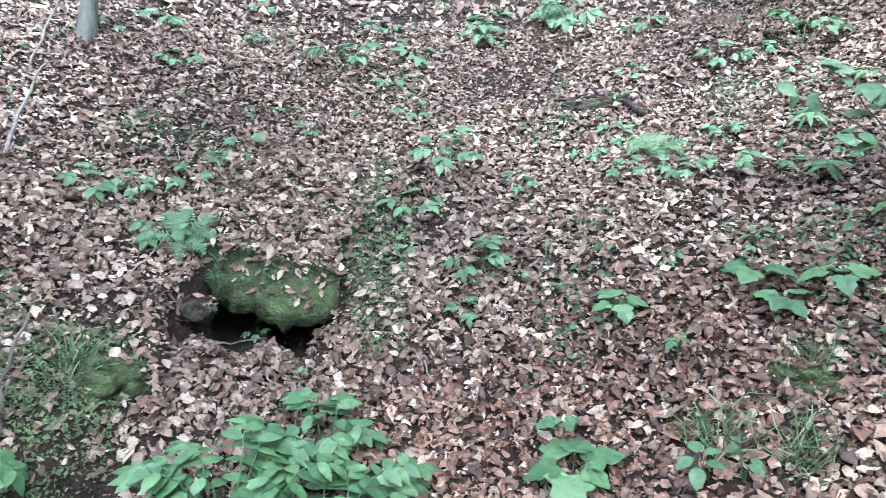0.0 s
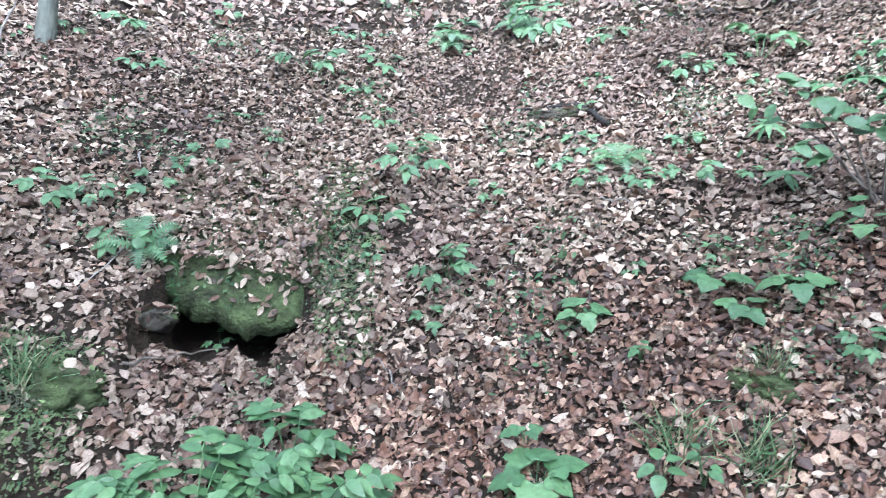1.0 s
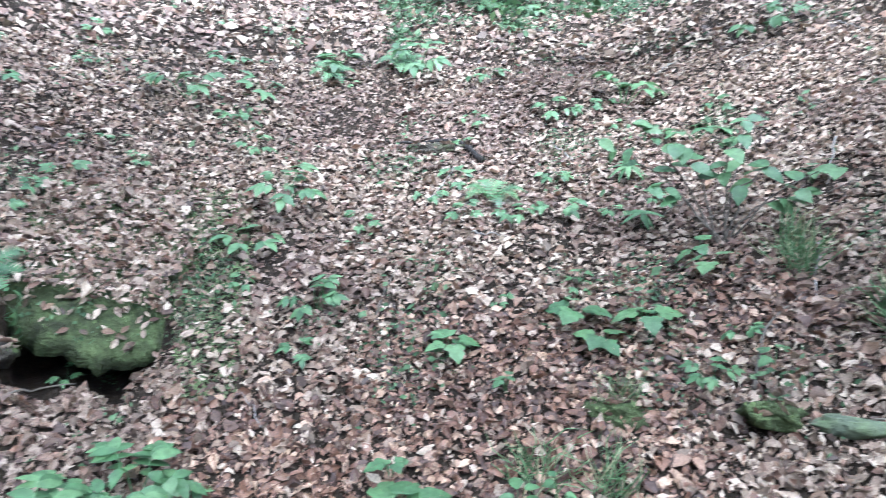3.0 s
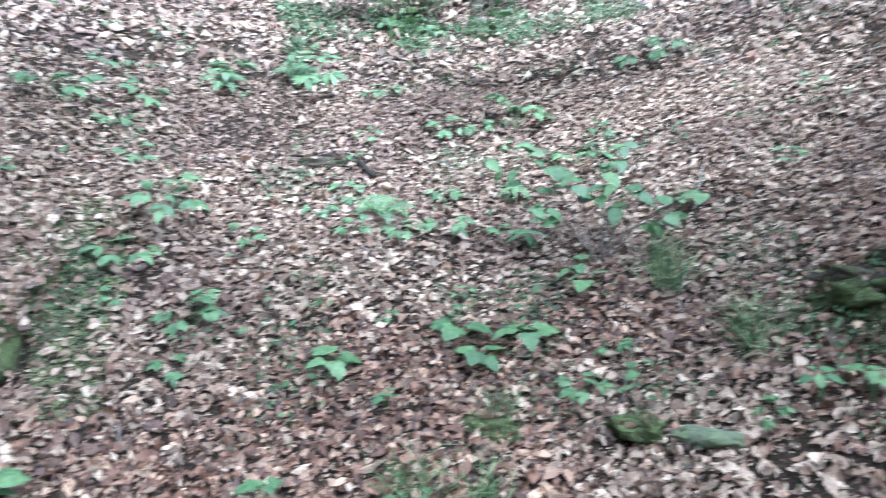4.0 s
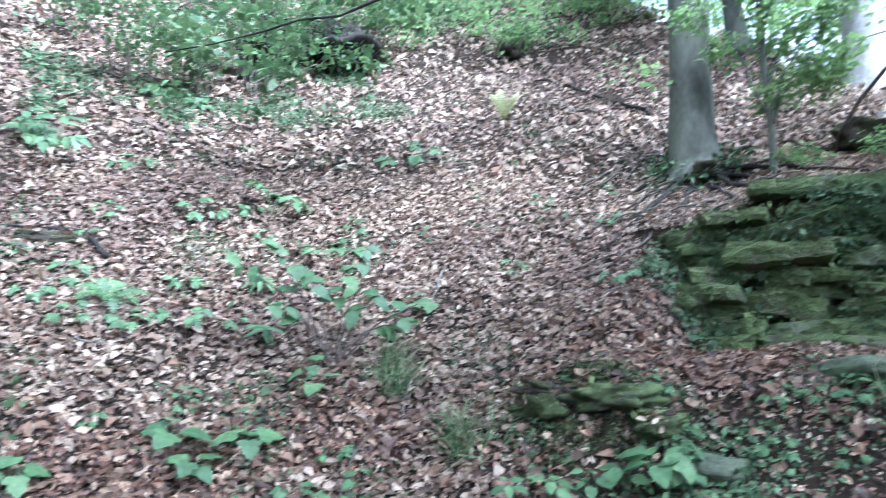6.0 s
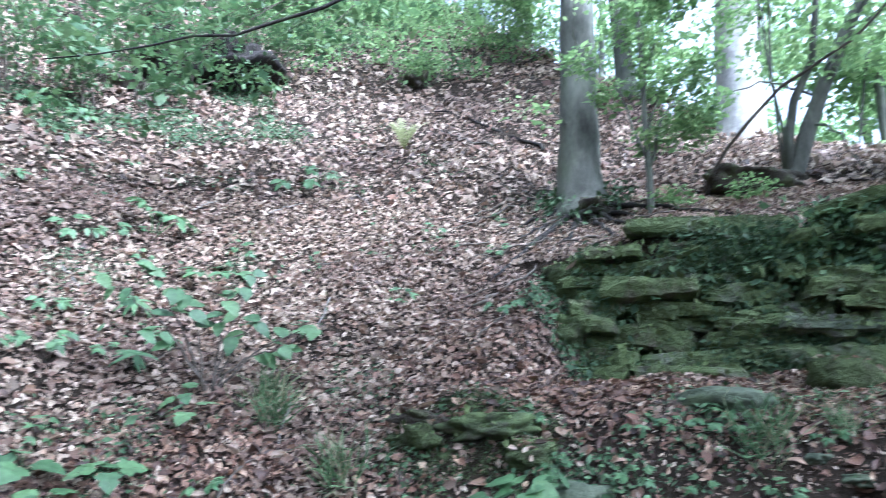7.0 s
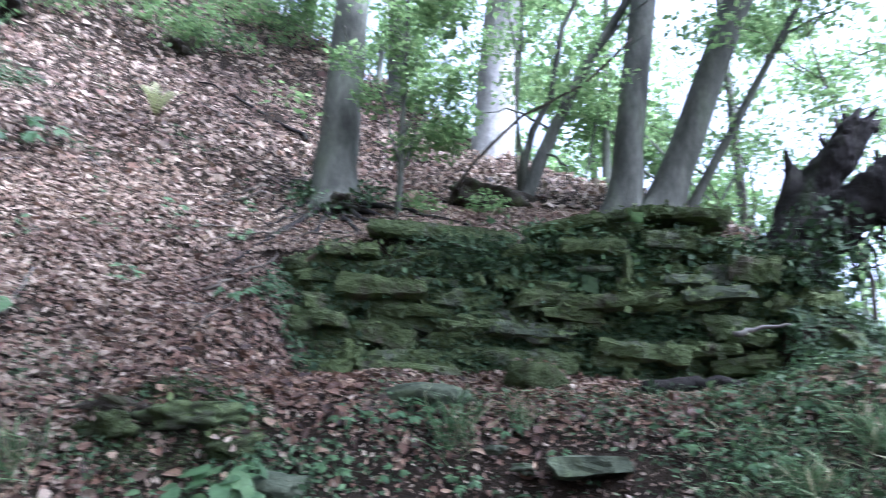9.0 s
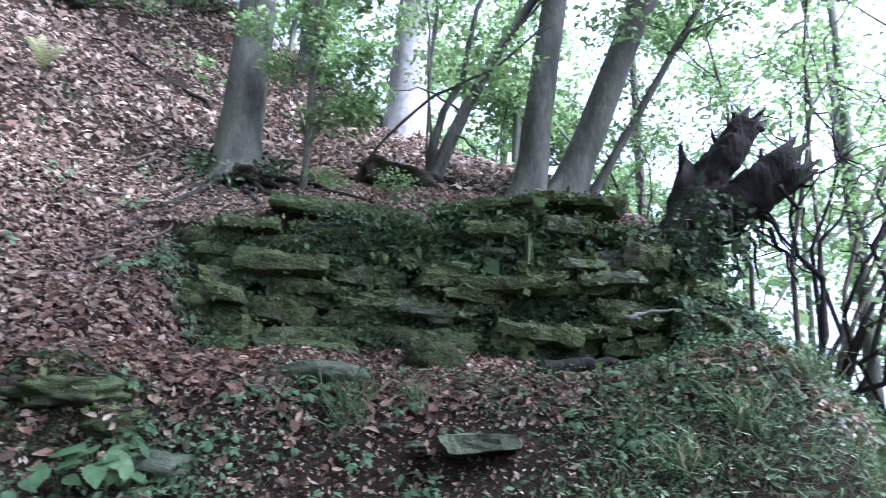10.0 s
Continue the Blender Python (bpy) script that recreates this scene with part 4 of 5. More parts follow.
def broad_herb(x, y, w, seed, leaves=4, shapes=None, tall=0.10, label="young plant with broad lobed green leaves above dry leaves"):
    """A few broad leaves on thin stalks, spread flat over the litter; w across."""
    g = np.random.default_rng(seed)
    root = tagged(new("broad_leaved_seedling"), label, "plant", "broad-leaved seedlings on the bank")
    root.matrix_basis = pose(*on_ground(x, y)) @ lean(ground_normal(x, y), 0.7) @ pose(0, 0, 0, 0, 0, g.uniform(0, 360))
    for k in range(leaves):
        a = 2 * math.pi * k / leaves + g.normal(0, 0.35)
        out = w * 0.14
        q = curve_points((0, 0, -0.03), (math.cos(a) * out, math.sin(a) * out, tall * g.uniform(0.6, 1.1)), 6, (0, 0, 0.02), 0.002, seed + k)
        stalk = hang("stalk", mesh_of("stalk", *tube_arrays(q, np.linspace(0.0025, 0.0015, 6), 5), GREEN), root)
        hang("leaf", (shapes or LOBED)[int(g.integers(3))], stalk, "", leaf_pose(q[-1], math.degrees(a), g.normal(2, 8), g.normal(0, 8), w * 0.37 * g.uniform(0.75, 1.15)))


for _k, (_x, _y, _w, _n) in enumerate([(0.85, 3.24, 0.30, 5), (1.05, 2.97, 0.14, 5), (1.47, 3.22, 0.34, 5), (1.52, 3.03, 0.26, 4), (1.77, 3.04, 0.38, 5), (0.53, 2.79, 0.20, 4), (0.54, 2.62, 0.40, 6), (1.59, 3.45, 0.13, 3), (0.24, 3.67, 0.22, 4), (2.20, 3.17, 0.30, 3), (3.01, 3.43, 0.22, 4), (2.22, 3.33, 0.30, 3), (2.13, 2.60, 0.16, 3)]):
    broad_herb(_x, _y, _w, 1200 + _k, _n)
for _k, (_x, _y, _w, _n) in enumerate([(0.98, 2.50, 0.20, 6), (1.12, 2.46, 0.16, 5), (2.64, 1.86, 0.22, 7), (2.76, 1.74, 0.19, 6), (2.94, 1.54, 0.32, 8), (2.86, 1.64, 0.27, 7), (2.98, 1.42, 0.22, 6), (2.52, 1.98, 0.18, 5)]):
    broad_herb(_x, _y, _w, 1240 + _k, _n, BROAD, 0.16, "leafy herb with oval green leaves on the edge of the bank")


def fern(x, y, w, seed, label="pale green fern with feathery fronds on the bank", rise=0.25, material=None):
    g = np.random.default_rng(seed)
    root = tagged(new("fern"), label, "fern")
    root.matrix_basis = pose(*on_ground(x, y)) @ lean(ground_normal(x, y), 1.0)
    for k in range(7):
        a = 2 * math.pi * k / 7 + g.normal(0, 0.2)
        tip = np.array([math.cos(a), math.sin(a), rise]) * w * 0.55 * g.uniform(0.8, 1.1)
        q = curve_points((0, 0, 0), tip, 15, (0, 0, 0.16 * w), 0.0, seed)
        d = unit(np.gradient(q, axis=0))
        side = unit(np.cross(d, [0, 0, 1.0]))
        ln = (w * 0.17 * np.sin(np.pi * (0.10 + 0.88 * np.linspace(0, 1, 15))))[:, None]
        v = np.concatenate([q, q + (side + 0.45 * d) * ln, q + (-side + 0.45 * d) * ln])
        t = [(i, i + 1, i + 15) for i in range(14)] + [(i + 1, i, i + 30) for i in range(14)]
        hang("frond", mesh_of("frond", v, t, material or GREEN), root)
    return root


for _k, (_x, _y, _w) in enumerate([(-1.38, 3.62, 0.40), (1.30, 4.32, 0.42), (0.23, 6.22, 0.45), (0.91, 6.30, 0.5), (2.1, 7.7, 0.42), (2.6, 7.6, 0.4)]):
    fern(_x, _y, _w, 230 + _k)
fern(6.0, 5.9, 0.55, 240, "pale yellowing upright fern on the leafy bank", 1.3, PALE_GREEN)


def palmate_herb(x, y, w, seed):
    g = np.random.default_rng(seed)
    root = tagged(new("palmate_herb"), "star-shaped herb with narrow drooping green leaves", "plant")
    root.matrix_basis = pose(*on_ground(x, y)) @ lean(ground_normal(x, y), 0.9)
    hang("stem", mesh_of("stem", *tube_arrays(curve_points((0, 0, -0.03), (0, 0, 0.1), 4), np.full(4, 0.003), 5), GREEN), root)
    for k in range(10):
        hang("leaf", NARROW, root, "", leaf_pose((0, 0, 0.1), 36 * k + g.normal(0, 6), g.normal(-5, 8), g.normal(0, 10), w * 0.5 * g.uniform(0.85, 1.1)))


palmate_herb(2.10, 3.76, 0.27, 1)
palmate_herb(2.23, 4.22, 0.29, 2)

# hazel sapling arching over the litter
_r = tagged(new("hazel_sapling"), "arching hazel sapling with broad green leaves", "sapling")
_r.location = on_ground(2.37, 3.34)
_o = np.array(_r.location)
_g = np.random.default_rng(41)
_tips = [(1.75, 3.62, 2.58), (1.91, 3.54, 2.68), (2.12, 3.42, 2.55), (1.98, 3.45, 2.30), (2.36, 3.28, 2.56), (2.52, 3.17, 2.42), (2.66, 3.06, 2.27), (2.78, 2.98, 2.40), (2.62, 3.50, 2.78)]
for _k, _e in enumerate(_tips):
    _q = curve_points((0, 0, -0.05), np.array(_e) - _o, 10, (0, 0, 0.10), 0.012, 90 + _k)
    _s = hang("twig", mesh_of("twig", *tube_arrays(_q, np.linspace(0.007, 0.002, 10), 6), TWIG), _r)
    for _i in (5, 6, 7, 8, 9, 9):
        _yaw = _g.uniform(0, 360)
        hang("leaf", BROAD[int(_g.integers(3))], _s, "", leaf_pose(_q[_i], _yaw, _g.normal(6, 10), _g.normal(0, 12), _g.uniform(0.095, 0.15), lean((-0.40, -0.5, 0.76))))


def blades(name, at, n, spread, length, lean, seed, material=None):
    """Grass blades as narrow bent leaves."""
    g = np.random.default_rng(seed)
    p = np.asarray(at) + np.stack([g.normal(size=n) * spread, g.normal(size=n) * spread, np.zeros(n)], -1)
    p[:, 2] = height(p[:, 0], p[:, 1]) - 0.01
    al = unit(np.array([0, 0, 1.0]) + g.normal(size=(n, 3)) * [0.6, 0.6, 0.2] + np.asarray(lean))
    return leaf_cloud(name, p, al, unit(g.normal(size=(n, 3)) + [0, 0, 0.2]), length * g.uniform(0.5, 1.15, n), material or GRASS, 0.026, 0.1, -1.5, LEAF_MID)


for _k, (_x, _y, _w) in enumerate([(1.08, 2.60, 0.24), (1.32, 2.47, 0.24), (-1.50, 2.85, 0.24), (2.58, 2.36, 0.31), (2.54, 2.92, 0.25), (3.54, 0.73, 0.28), (3.69, 0.46, 0.17), (2.57, 3.02, 0.29), (1.50, 2.75, 0.16), (3.4, -0.95, 0.22), (3.7, -1.25, 0.24), (4.1, -1.35, 0.24), (3.25, -0.7, 0.2), (4.4, -1.45, 0.24)]):
    tagged(new("grass_tuft", blades("grass_tuft", (_x, _y, 0), 60, _w * 0.15, _w * 1.0, (-0.35 * _x / 3, -0.35 * _y / 3, -0.1), 500 + _k)), "tuft of long green grass hanging over the bank", "grass tuft", "grass tufts")


_g = np.random.default_rng(520)
_n = 10000
_x, _y = _g.uniform(2.6, 4.9, _n), _g.uniform(-1.6, 0.6, _n)
_k = (np.sin(2.9 * _x + 1.3 * _y) + np.sin(3.7 * _y - 1.1 * _x + 2) + _g.normal(size=_n) * 0.5 > 0.35 + 0.9 * _y) & (behind_wall(_x, _y) < -0.6)
_x, _y = _x[_k], _y[_k]
_n = len(_x)
_al = unit(np.stack([-0.55 + _g.normal(size=_n) * 0.6, -0.1 + _g.normal(size=_n) * 0.6, 0.5 + _g.normal(size=_n) * 0.3], -1))
tagged(new("bank_grass", leaf_cloud("bank_grass", np.stack([_x, _y, height(_x, _y) - 0.01], -1), _al, unit(_g.normal(size=(_n, 3)) + [0, 0, 0.3]), _g.uniform(0.05, 0.15, _n), GRASS, 0.04, 0.1, -0.9, LEAF_PLAIN)), "thin green grass hanging over the edge of the bank", "grass", kind="stuff")


# ---- stones ----
def boulder(name, x, y, w, flat, seed, material, label, category="stone", sink=0.6, yaw=None, knobs=1.0):
    g = np.random.default_rng(seed)
    bm = bmesh.new()
    bmesh.ops.create_icosphere(bm, subdivisions=4, radius=0.5)
    sx, sy, sz = w, w * g.uniform(0.5, 0.75), w * flat
    off = Vector(g.uniform(0, 50, 3))
    for v in bm.verts:
        c = v.co.copy()
        k = 1 + 0.42 * knobs * noise.noise(c * 3.2 + off) + 0.20 * knobs * noise.noise(c * 8 + off) + 0.10 * noise.noise(c * 20 + off)
        v.co = Vector((c.x * k * sx, c.y * k * sy, max(-0.45, min(0.36 + 0.1 * noise.noise(c * 5 - off), c.z * k)) * sz))
    me = bpy.data.meshes.new(name)
    bm.to_mesh(me)
    bm.free()
    me.materials.append(material)
    for p in me.polygons:
        p.use_smooth = True
    ob = tagged(new(name, me), label, category)
    ob.matrix_basis = pose(*on_ground(x, y, sz * (0.5 - sink)), g.normal(0, 6), g.normal(0, 6), g.uniform(0, 360) if yaw is None else yaw)
    return ob


for _k, (_x, _y, _w, _f, _s) in enumerate([(3.02, 1.88, 0.44, 0.34, 0.72), (2.92, 2.12, 0.36, 0.34, 0.74), (3.13, 1.66, 0.28, 0.42, 0.70)]):
    boulder("mossy_hump", _x, _y, _w, _f, 616 + _k, (MOSS, MOSSY_SOIL)[_k % 2], "low hump of earth under green moss among fallen leaves", "earth mound", _s, 120 + 25 * _k, 1.3)
for _k, (_x, _y, _w, _f) in enumerate([(1.45, 2.73, 0.28, 0.5), (2.02, 2.45, 0.34, 0.40), (-1.40, 2.89, 0.40, 0.6), (2.85, 2.17, 0.34, 0.5), (3.12, 1.62, 0.30, 0.5), (2.95, 1.30, 0.34, 0.5), (4.42, 2.30, 0.30, 0.7)]):
    boulder("mossy_stone", _x, _y, _w, _f, 600 + _k, DARK_MOSS, "stone overgrown with dark green moss among fallen leaves")



def earth_lip():
    """A thick overhanging lip of mossy earth that roofs the hollow."""
    nx, ny = 64, 40
    u, v = np.meshgrid(np.linspace(0, 1, nx), np.linspace(0, 1, ny), indexing="ij")
    x = -1.42 + 1.06 * u
    front = 3.46 + 0.03 * np.sin(6 * u + 1.0) + 0.012 * np.sin(31 * u) + 0.10 * (2 * u - 1) ** 2
    y = front + (4.45 - front) * v
    wob = np.array([noise.noise(Vector((a * 6, b * 6, 1.7))) + 0.6 * noise.noise(Vector((a * 17, b * 17, 4.0))) for a, b in zip(x.ravel(), y.ravel())]).reshape(x.shape)
    rim = np.sin(np.pi * np.clip(u, 0.02, 0.98)) ** 0.4
    top = height(x, y, False) + 0.035 * rim * ramp(1.0, 0.6, v) + 0.030 * wob - 0.06 * (1 - v) ** 5 - 0.05 * (1 - rim)
    low = top - 0.10 * rim - 0.16 * v - 0.04 * np.abs(wob) - 0.05 * (u < 0.5) * np.sin(2 * np.pi * u) ** 2
    curl = 0.05 * np.exp(-v * 12)
    a = np.stack([x, y + curl + 0.025 * wob * (v < 0.3), top], -1).reshape(-1, 3)
    b = np.stack([x, y + 0.05 * wob, low], -1).reshape(-1, 3)
    i, j = (k.ravel() for k in np.meshgrid(np.arange(nx - 1), np.arange(ny - 1), indexing="ij"))
    q = i * ny + j
    n = nx * ny
    t = [np.stack([q, q + ny, q + ny + 1], -1), np.stack([q, q + ny + 1, q + 1], -1), np.stack([q, q + ny + 1, q + ny], -1) + n, np.stack([q, q + 1, q + ny + 1], -1) + n]
    e = np.arange(nx - 1) * ny
    t += [np.stack([e, e + n, e + ny + n], -1), np.stack([e, e + ny + n, e + ny], -1)]
    return tagged(new("mossy_bank", mesh_of("mossy_bank", np.concatenate([a, b]), np.concatenate(t), DARK_MOSS)), "mossy overhang of earth above the dark hollow", "earth bank")


earth_lip()
boulder("mossy_stone", 4.62, 0.66, 0.38, 0.75, 604, DARK_MOSS, "square mossy stone at the foot of the wall", "stone", 0.30, 100, 0.5)
boulder("mossy_stone", 4.60, 2.46, 0.46, 0.85, 605, DARK_MOSS, "mossy stone half buried at the open end of the wall", "stone", 0.45, 70, 0.9)
boulder("mossy_stone", -1.20, 3.42, 0.24, 0.6, 642, MOSSY_SOIL, "mossy stone beside the damp hollow", "stone", 0.5, 100)
# The first two, near black, stand in for the shaded hollow there.
for _k, (_x, _y, _w) in enumerate([(4.95, 9.1, 2.0), (4.0, 9.2, 1.6), (8.1, 8.0, 0.7), (3.2, 8.8, 0.8), (5.7, 9.3, 0.9)]):
    boulder("rock_outcrop", _x, _y, _w, 0.55, 650 + _k, DARK_WOOD if _k < 2 else MOSSY_SOIL, "dark mossy rock lump standing in for shade under the bushes", "rock", 0.4 if _k < 2 else 0.62, None, 1.7)

boulder("rubble_stone", 5.40, -1.15, 0.36, 0.5, 660, MOSS, "fallen wall stone half buried under ivy", "rubble", 0.75)

boulder("earth_ledge", 1.02, 5.02, 0.46, 0.30, 662, MOSSY_SOIL, "bare dark ledge of earth among dry leaves", "earth ledge", 0.6, -20)

boulder("root_mound", 5.84, 3.03, 0.85, 0.36, 663, MOSSY_SOIL, "mossy mound of earth round the foot of the beech", "earth mound", 0.72, 60)
boulder("root_mound", 6.80, 1.70, 0.95, 0.48, 664, MOSSY_SOIL, "mound of dark earth under the hazel stems", "earth mound", 0.50, 115, 1.3)

# leaves caught on the stones
_g = np.random.default_rng(68)
_at, _up = [], []
for _o in [o for o in scene.objects if o.name.startswith(("mossy_stone", "mossy_hump", "mossy_bank", "earth_ledge", "flat_stone", "root_mound"))]:
    for _v in _o.data.vertices:
        if _v.normal.z > 0.35 and _g.uniform() < (0.01 if _o.name.startswith("flat") else 0.16 if _o.name.startswith("mossy_bank") else 0.10 if _o.name.startswith("root_mound") else 0.09):
            _at.append(tuple(_o.matrix_basis @ _v.co))
            _up.append(tuple(_v.normal))
_at, _up = np.array(_at), unit(np.array(_up) + _g.normal(size=(len(_at), 3)) * 0.25)
_al = unit(np.cross(_up, _g.normal(size=_up.shape)))
tagged(new("fallen_leaves", leaf_cloud("fallen_leaves", _at - _al * 0.03 + _up * 0.008, _al, _up, 0.055 * _g.lognormal(0, 0.3, len(_at)), LITTER, 0.5, 0.5, 0.5)), "dry brown leaves caught on mossy stones", "fallen leaves", kind="stuff")

# small leaves hanging over the lip of the hollow
_lip = [o for o in scene.objects if o.name.startswith("mossy_bank")][0]
_pick = [v for v in _lip.data.vertices if v.normal.z > -0.6 and _g.uniform() < 0.26]
_at, _up = np.array([tuple(v.co) for v in _pick]), np.array([tuple(v.normal) for v in _pick])
tagged(new("lip_ivy", leaf_cloud("lip_ivy", _at, _g.normal(size=_at.shape) + [0, -0.5, -0.4], unit(_up + _g.normal(size=_at.shape) * 0.4), 0.032 * _g.lognormal(0, 0.3, len(_at)), IVY, 0.55, 0.1, 0.2, LEAF_PLAIN)), "small leaves hanging over the lip of the hollow", "ivy", kind="stuff")

# moss fuzz on the stones
_at, _up = [], []
for _o in [o for o in scene.objects if o.name.startswith(("mossy_stone", "mossy_hump", "mossy_bank", "rubble_stone"))]:
    for _v in _o.data.vertices:
        if _v.normal.z > (-0.4 if _o.name.startswith("mossy_bank") else 0.35) and noise.noise(_o.matrix_basis @ _v.co * 6) > (0.1 if _o.name.startswith("mossy_bank") else -0.15) and _g.uniform() < 0.75:
            _at.append(tuple(_o.matrix_basis @ _v.co))
            _up.append(tuple(_v.normal))
_at, _up = np.array(_at), np.array(_up)
_n = len(_at)
tagged(new("stone_moss", leaf_cloud("stone_moss", _at - _up * 0.004, unit(_up * 0.5 + _g.normal(size=(_n, 3))), unit(_up + _g.normal(size=(_n, 3)) * 0.5), 0.020 * _g.lognormal(0, 0.4, _n), GREEN_MOSS, 0.6, 0.1, 0.3, LEAF_PLAIN)), "fuzz of moss on the stones", "moss", kind="stuff")


def slab(x, y, size, yaw, tip, seed, label, material=None, lift=0.0):
    ob = tagged(new("flat_stone", stone_mesh(seed, material or BARE_STONE, 0.8, (0.24, 0.33, 0.10))), label, "stone")
    ob.matrix_basis = pose(*on_ground(x, y, size[2] * 0.3 + lift), tip, 0, yaw) @ Matrix.Diagonal((*size, 1))


boulder("flat_stone", 3.76, 1.00, 0.46, 0.34, 701, BARE_STONE, "flat grey slab lying on brown leaves", "stone", 0.45, 100, 0.3)
slab(3.45, 0.09, (0.24, 0.34, 0.075), 8, -6, 702, "flat greenish slab on the edge of the bank", None, 0.02)
boulder("flat_stone", 2.20, 2.22, 0.30, 0.30, 707, BARE_STONE, "flat dark slate half covered by leaves", "stone", 0.55, 130, 0.5)
boulder("small_rock", 3.10, 1.36, 0.27, 0.55, 703, BARE_STONE, "dark rounded stone on the edge of the bank", "stone", 0.5, 130, 0.7)
boulder("small_stone", 3.55, 0.55, 0.12, 0.5, 704, BARE_STONE, "small grey stone among low herbs")
boulder("small_stone", 3.50, 0.40, 0.13, 0.5, 705, BARE_STONE, "small grey stone among low herbs")
slab(-1.36, 2.46, (0.30, 0.34, 0.10), 20, 12, 706, "wet dark flat stone in a hollow", STONE, -0.06)

# capping slabs and pale stones of the wall
for _x, _y, _z, _s, _r3 in ((5.08, 1.55, 3.40, (0.36, 1.12, 0.13), (7, 4, 11)), (5.27, 0.60, 3.46, (0.30, 0.6, 0.08), (-11, 4, 10)), (5.42, 0.08, 3.55, (0.34, 0.45, 0.08), (-4, 4, 8)), (5.50, -0.32, 3.53, (0.34, 0.4, 0.08), (6, 4, 8)), (5.30, 0.30, 3.30, (0.30, 0.30, 0.05), (4, -30, 5)), (5.43, -0.17, 3.44, (0.26, 0.24, 0.05), (0, -24, 0))):
    hang("stone", (LONG_STONES if _s[1] > 0.9 else STONES)[int(_y * 10) % 6], wall, "", pose(_x, _y, _z, *_r3) @ Matrix.Diagonal((*_s, 1)))

# bare grey stones among the mossy ones
GREY_STONES = [stone_mesh(60 + k, BARE_STONE) for k in range(3)]
for _k, (_x, _y, _z, _s, _r3) in enumerate(((5.40, -0.42, 2.92, (0.34, 0.48, 0.10), (-6, 3, 6)), (5.42, -0.24, 3.03, (0.34, 0.34, 0.07), (-3, 3, 6)), (5.38, -0.10, 3.36, (0.30, 0.26, 0.05), (0, -32, 6)), (5.24, 0.38, 3.17, (0.28, 0.28, 0.05), (5, -30, 8)), (5.06, 0.78, 2.62, (0.34, 0.55, 0.07), (3, 2, 12)))):
    hang("stone", GREY_STONES[_k % 3], wall, "bare grey stone", pose(_x, _y, _z, *_r3) @ Matrix.Diagonal((*_s, 1)))

# long tilted slabs at the open end of the wall
for _x, _y, _z, _l, _h, _t in ((4.74, 1.98, 2.96, 0.46, 0.13, 12), (4.74, 1.92, 2.79, 0.52, 0.15, 15), (4.74, 1.90, 2.57, 0.66, 0.17, 13), (4.80, 1.60, 2.34, 0.60, 0.14, 6), (5.02, 0.95, 2.43, 0.90, 0.15, 4), (5.00, 1.00, 2.63, 0.66, 0.14, 7), (5.12, 0.30, 2.84, 0.70, 0.13, -5), (5.2, 0.1, 2.5, 0.6, 0.14, 5)):
    hang("stone", LONG_STONES[int(_l * 100) % 6], wall, "", pose(_x + 0.08, _y, _z, _t, 4, 17) @ Matrix.Diagonal((0.42, _l, _h * 0.85, 1)))

# moss along the tops of the wall's stones
_g = np.random.default_rng(67)
_pts, _nor = [], []
for _o in wall.children:
    _m = _o.matrix_basis
    _rot = _m.to_3x3().inverted().transposed()
    for _p in _o.data.polygons:
        _v = (_rot @ _p.normal).normalized()
        for _ in range(int((_v.x < 0.1 or _v.z > 0.4) and _g.uniform() < (1.0 if _v.x < -0.3 else 0.6))):
            _pts.append(tuple(_m @ _p.center))
            _nor.append(tuple(_v))
_pts, _nor = np.array(_pts), np.array(_nor)
_pts = _pts + _g.normal(size=_pts.shape) * [0.004, 0.03, 0.010]
_k = np.sin(4 * _pts[:, 1] + 2 * _pts[:, 2]) * np.sin(6 * _pts[:, 2] - 3 * _pts[:, 1]) + _g.normal(size=len(_pts)) * 0.35 + 0.5 * _nor[:, 2] > -0.25
_top = np.sin(3.1 * _pts[:, 1] + 1.5) * np.sin(7 * _pts[:, 2] + 2 * _pts[:, 1]) + _g.normal(size=len(_pts)) * 0.3 + 0.4 * _nor[:, 2] > 0.1
for _f, _m in ((_k & ~_top, MOSS), (_k & _top, GREEN_MOSS)):
    _p, _up = _pts[_f], _nor[_f]
    _n = len(_p)
    tagged(new("wall_moss", leaf_cloud("wall_moss", _p, np.cross(_up, _g.normal(size=(_n, 3))) + _up * 0.25, unit(_g.normal(size=(_n, 3)) * 0.3 + _up), 0.026 * _g.lognormal(0, 0.45, _n), _m, 0.8, 0.1, 0.3, LEAF_PLAIN)), "tufts of moss hanging from the wall stones", "moss", kind="stuff")

# ---- dead wood ----


def stick(name, pts, r, label, material=None, crook=0.01, seed=1, category="fallen branch", taper=0.35, group=""):
    p = np.asarray(pts, float)
    o = p[0]
    s = np.linspace(0, 1, 12)
    q = np.stack([np.interp(s, np.linspace(0, 1, len(p)), p[:, k]) for k in range(3)], -1) - o
    q[1:-1] += np.random.default_rng(seed).normal(size=(10, 3)) * crook
    ob = tagged(new(name, mesh_of(name, *tube_arrays(q, np.linspace(r, r * taper, 12), 7, 0.08, seed), material or TWIG)), label, category, group)
    ob.location = o
    return ob


def lay(x, y, lift):
    return on_ground(x, y, lift)


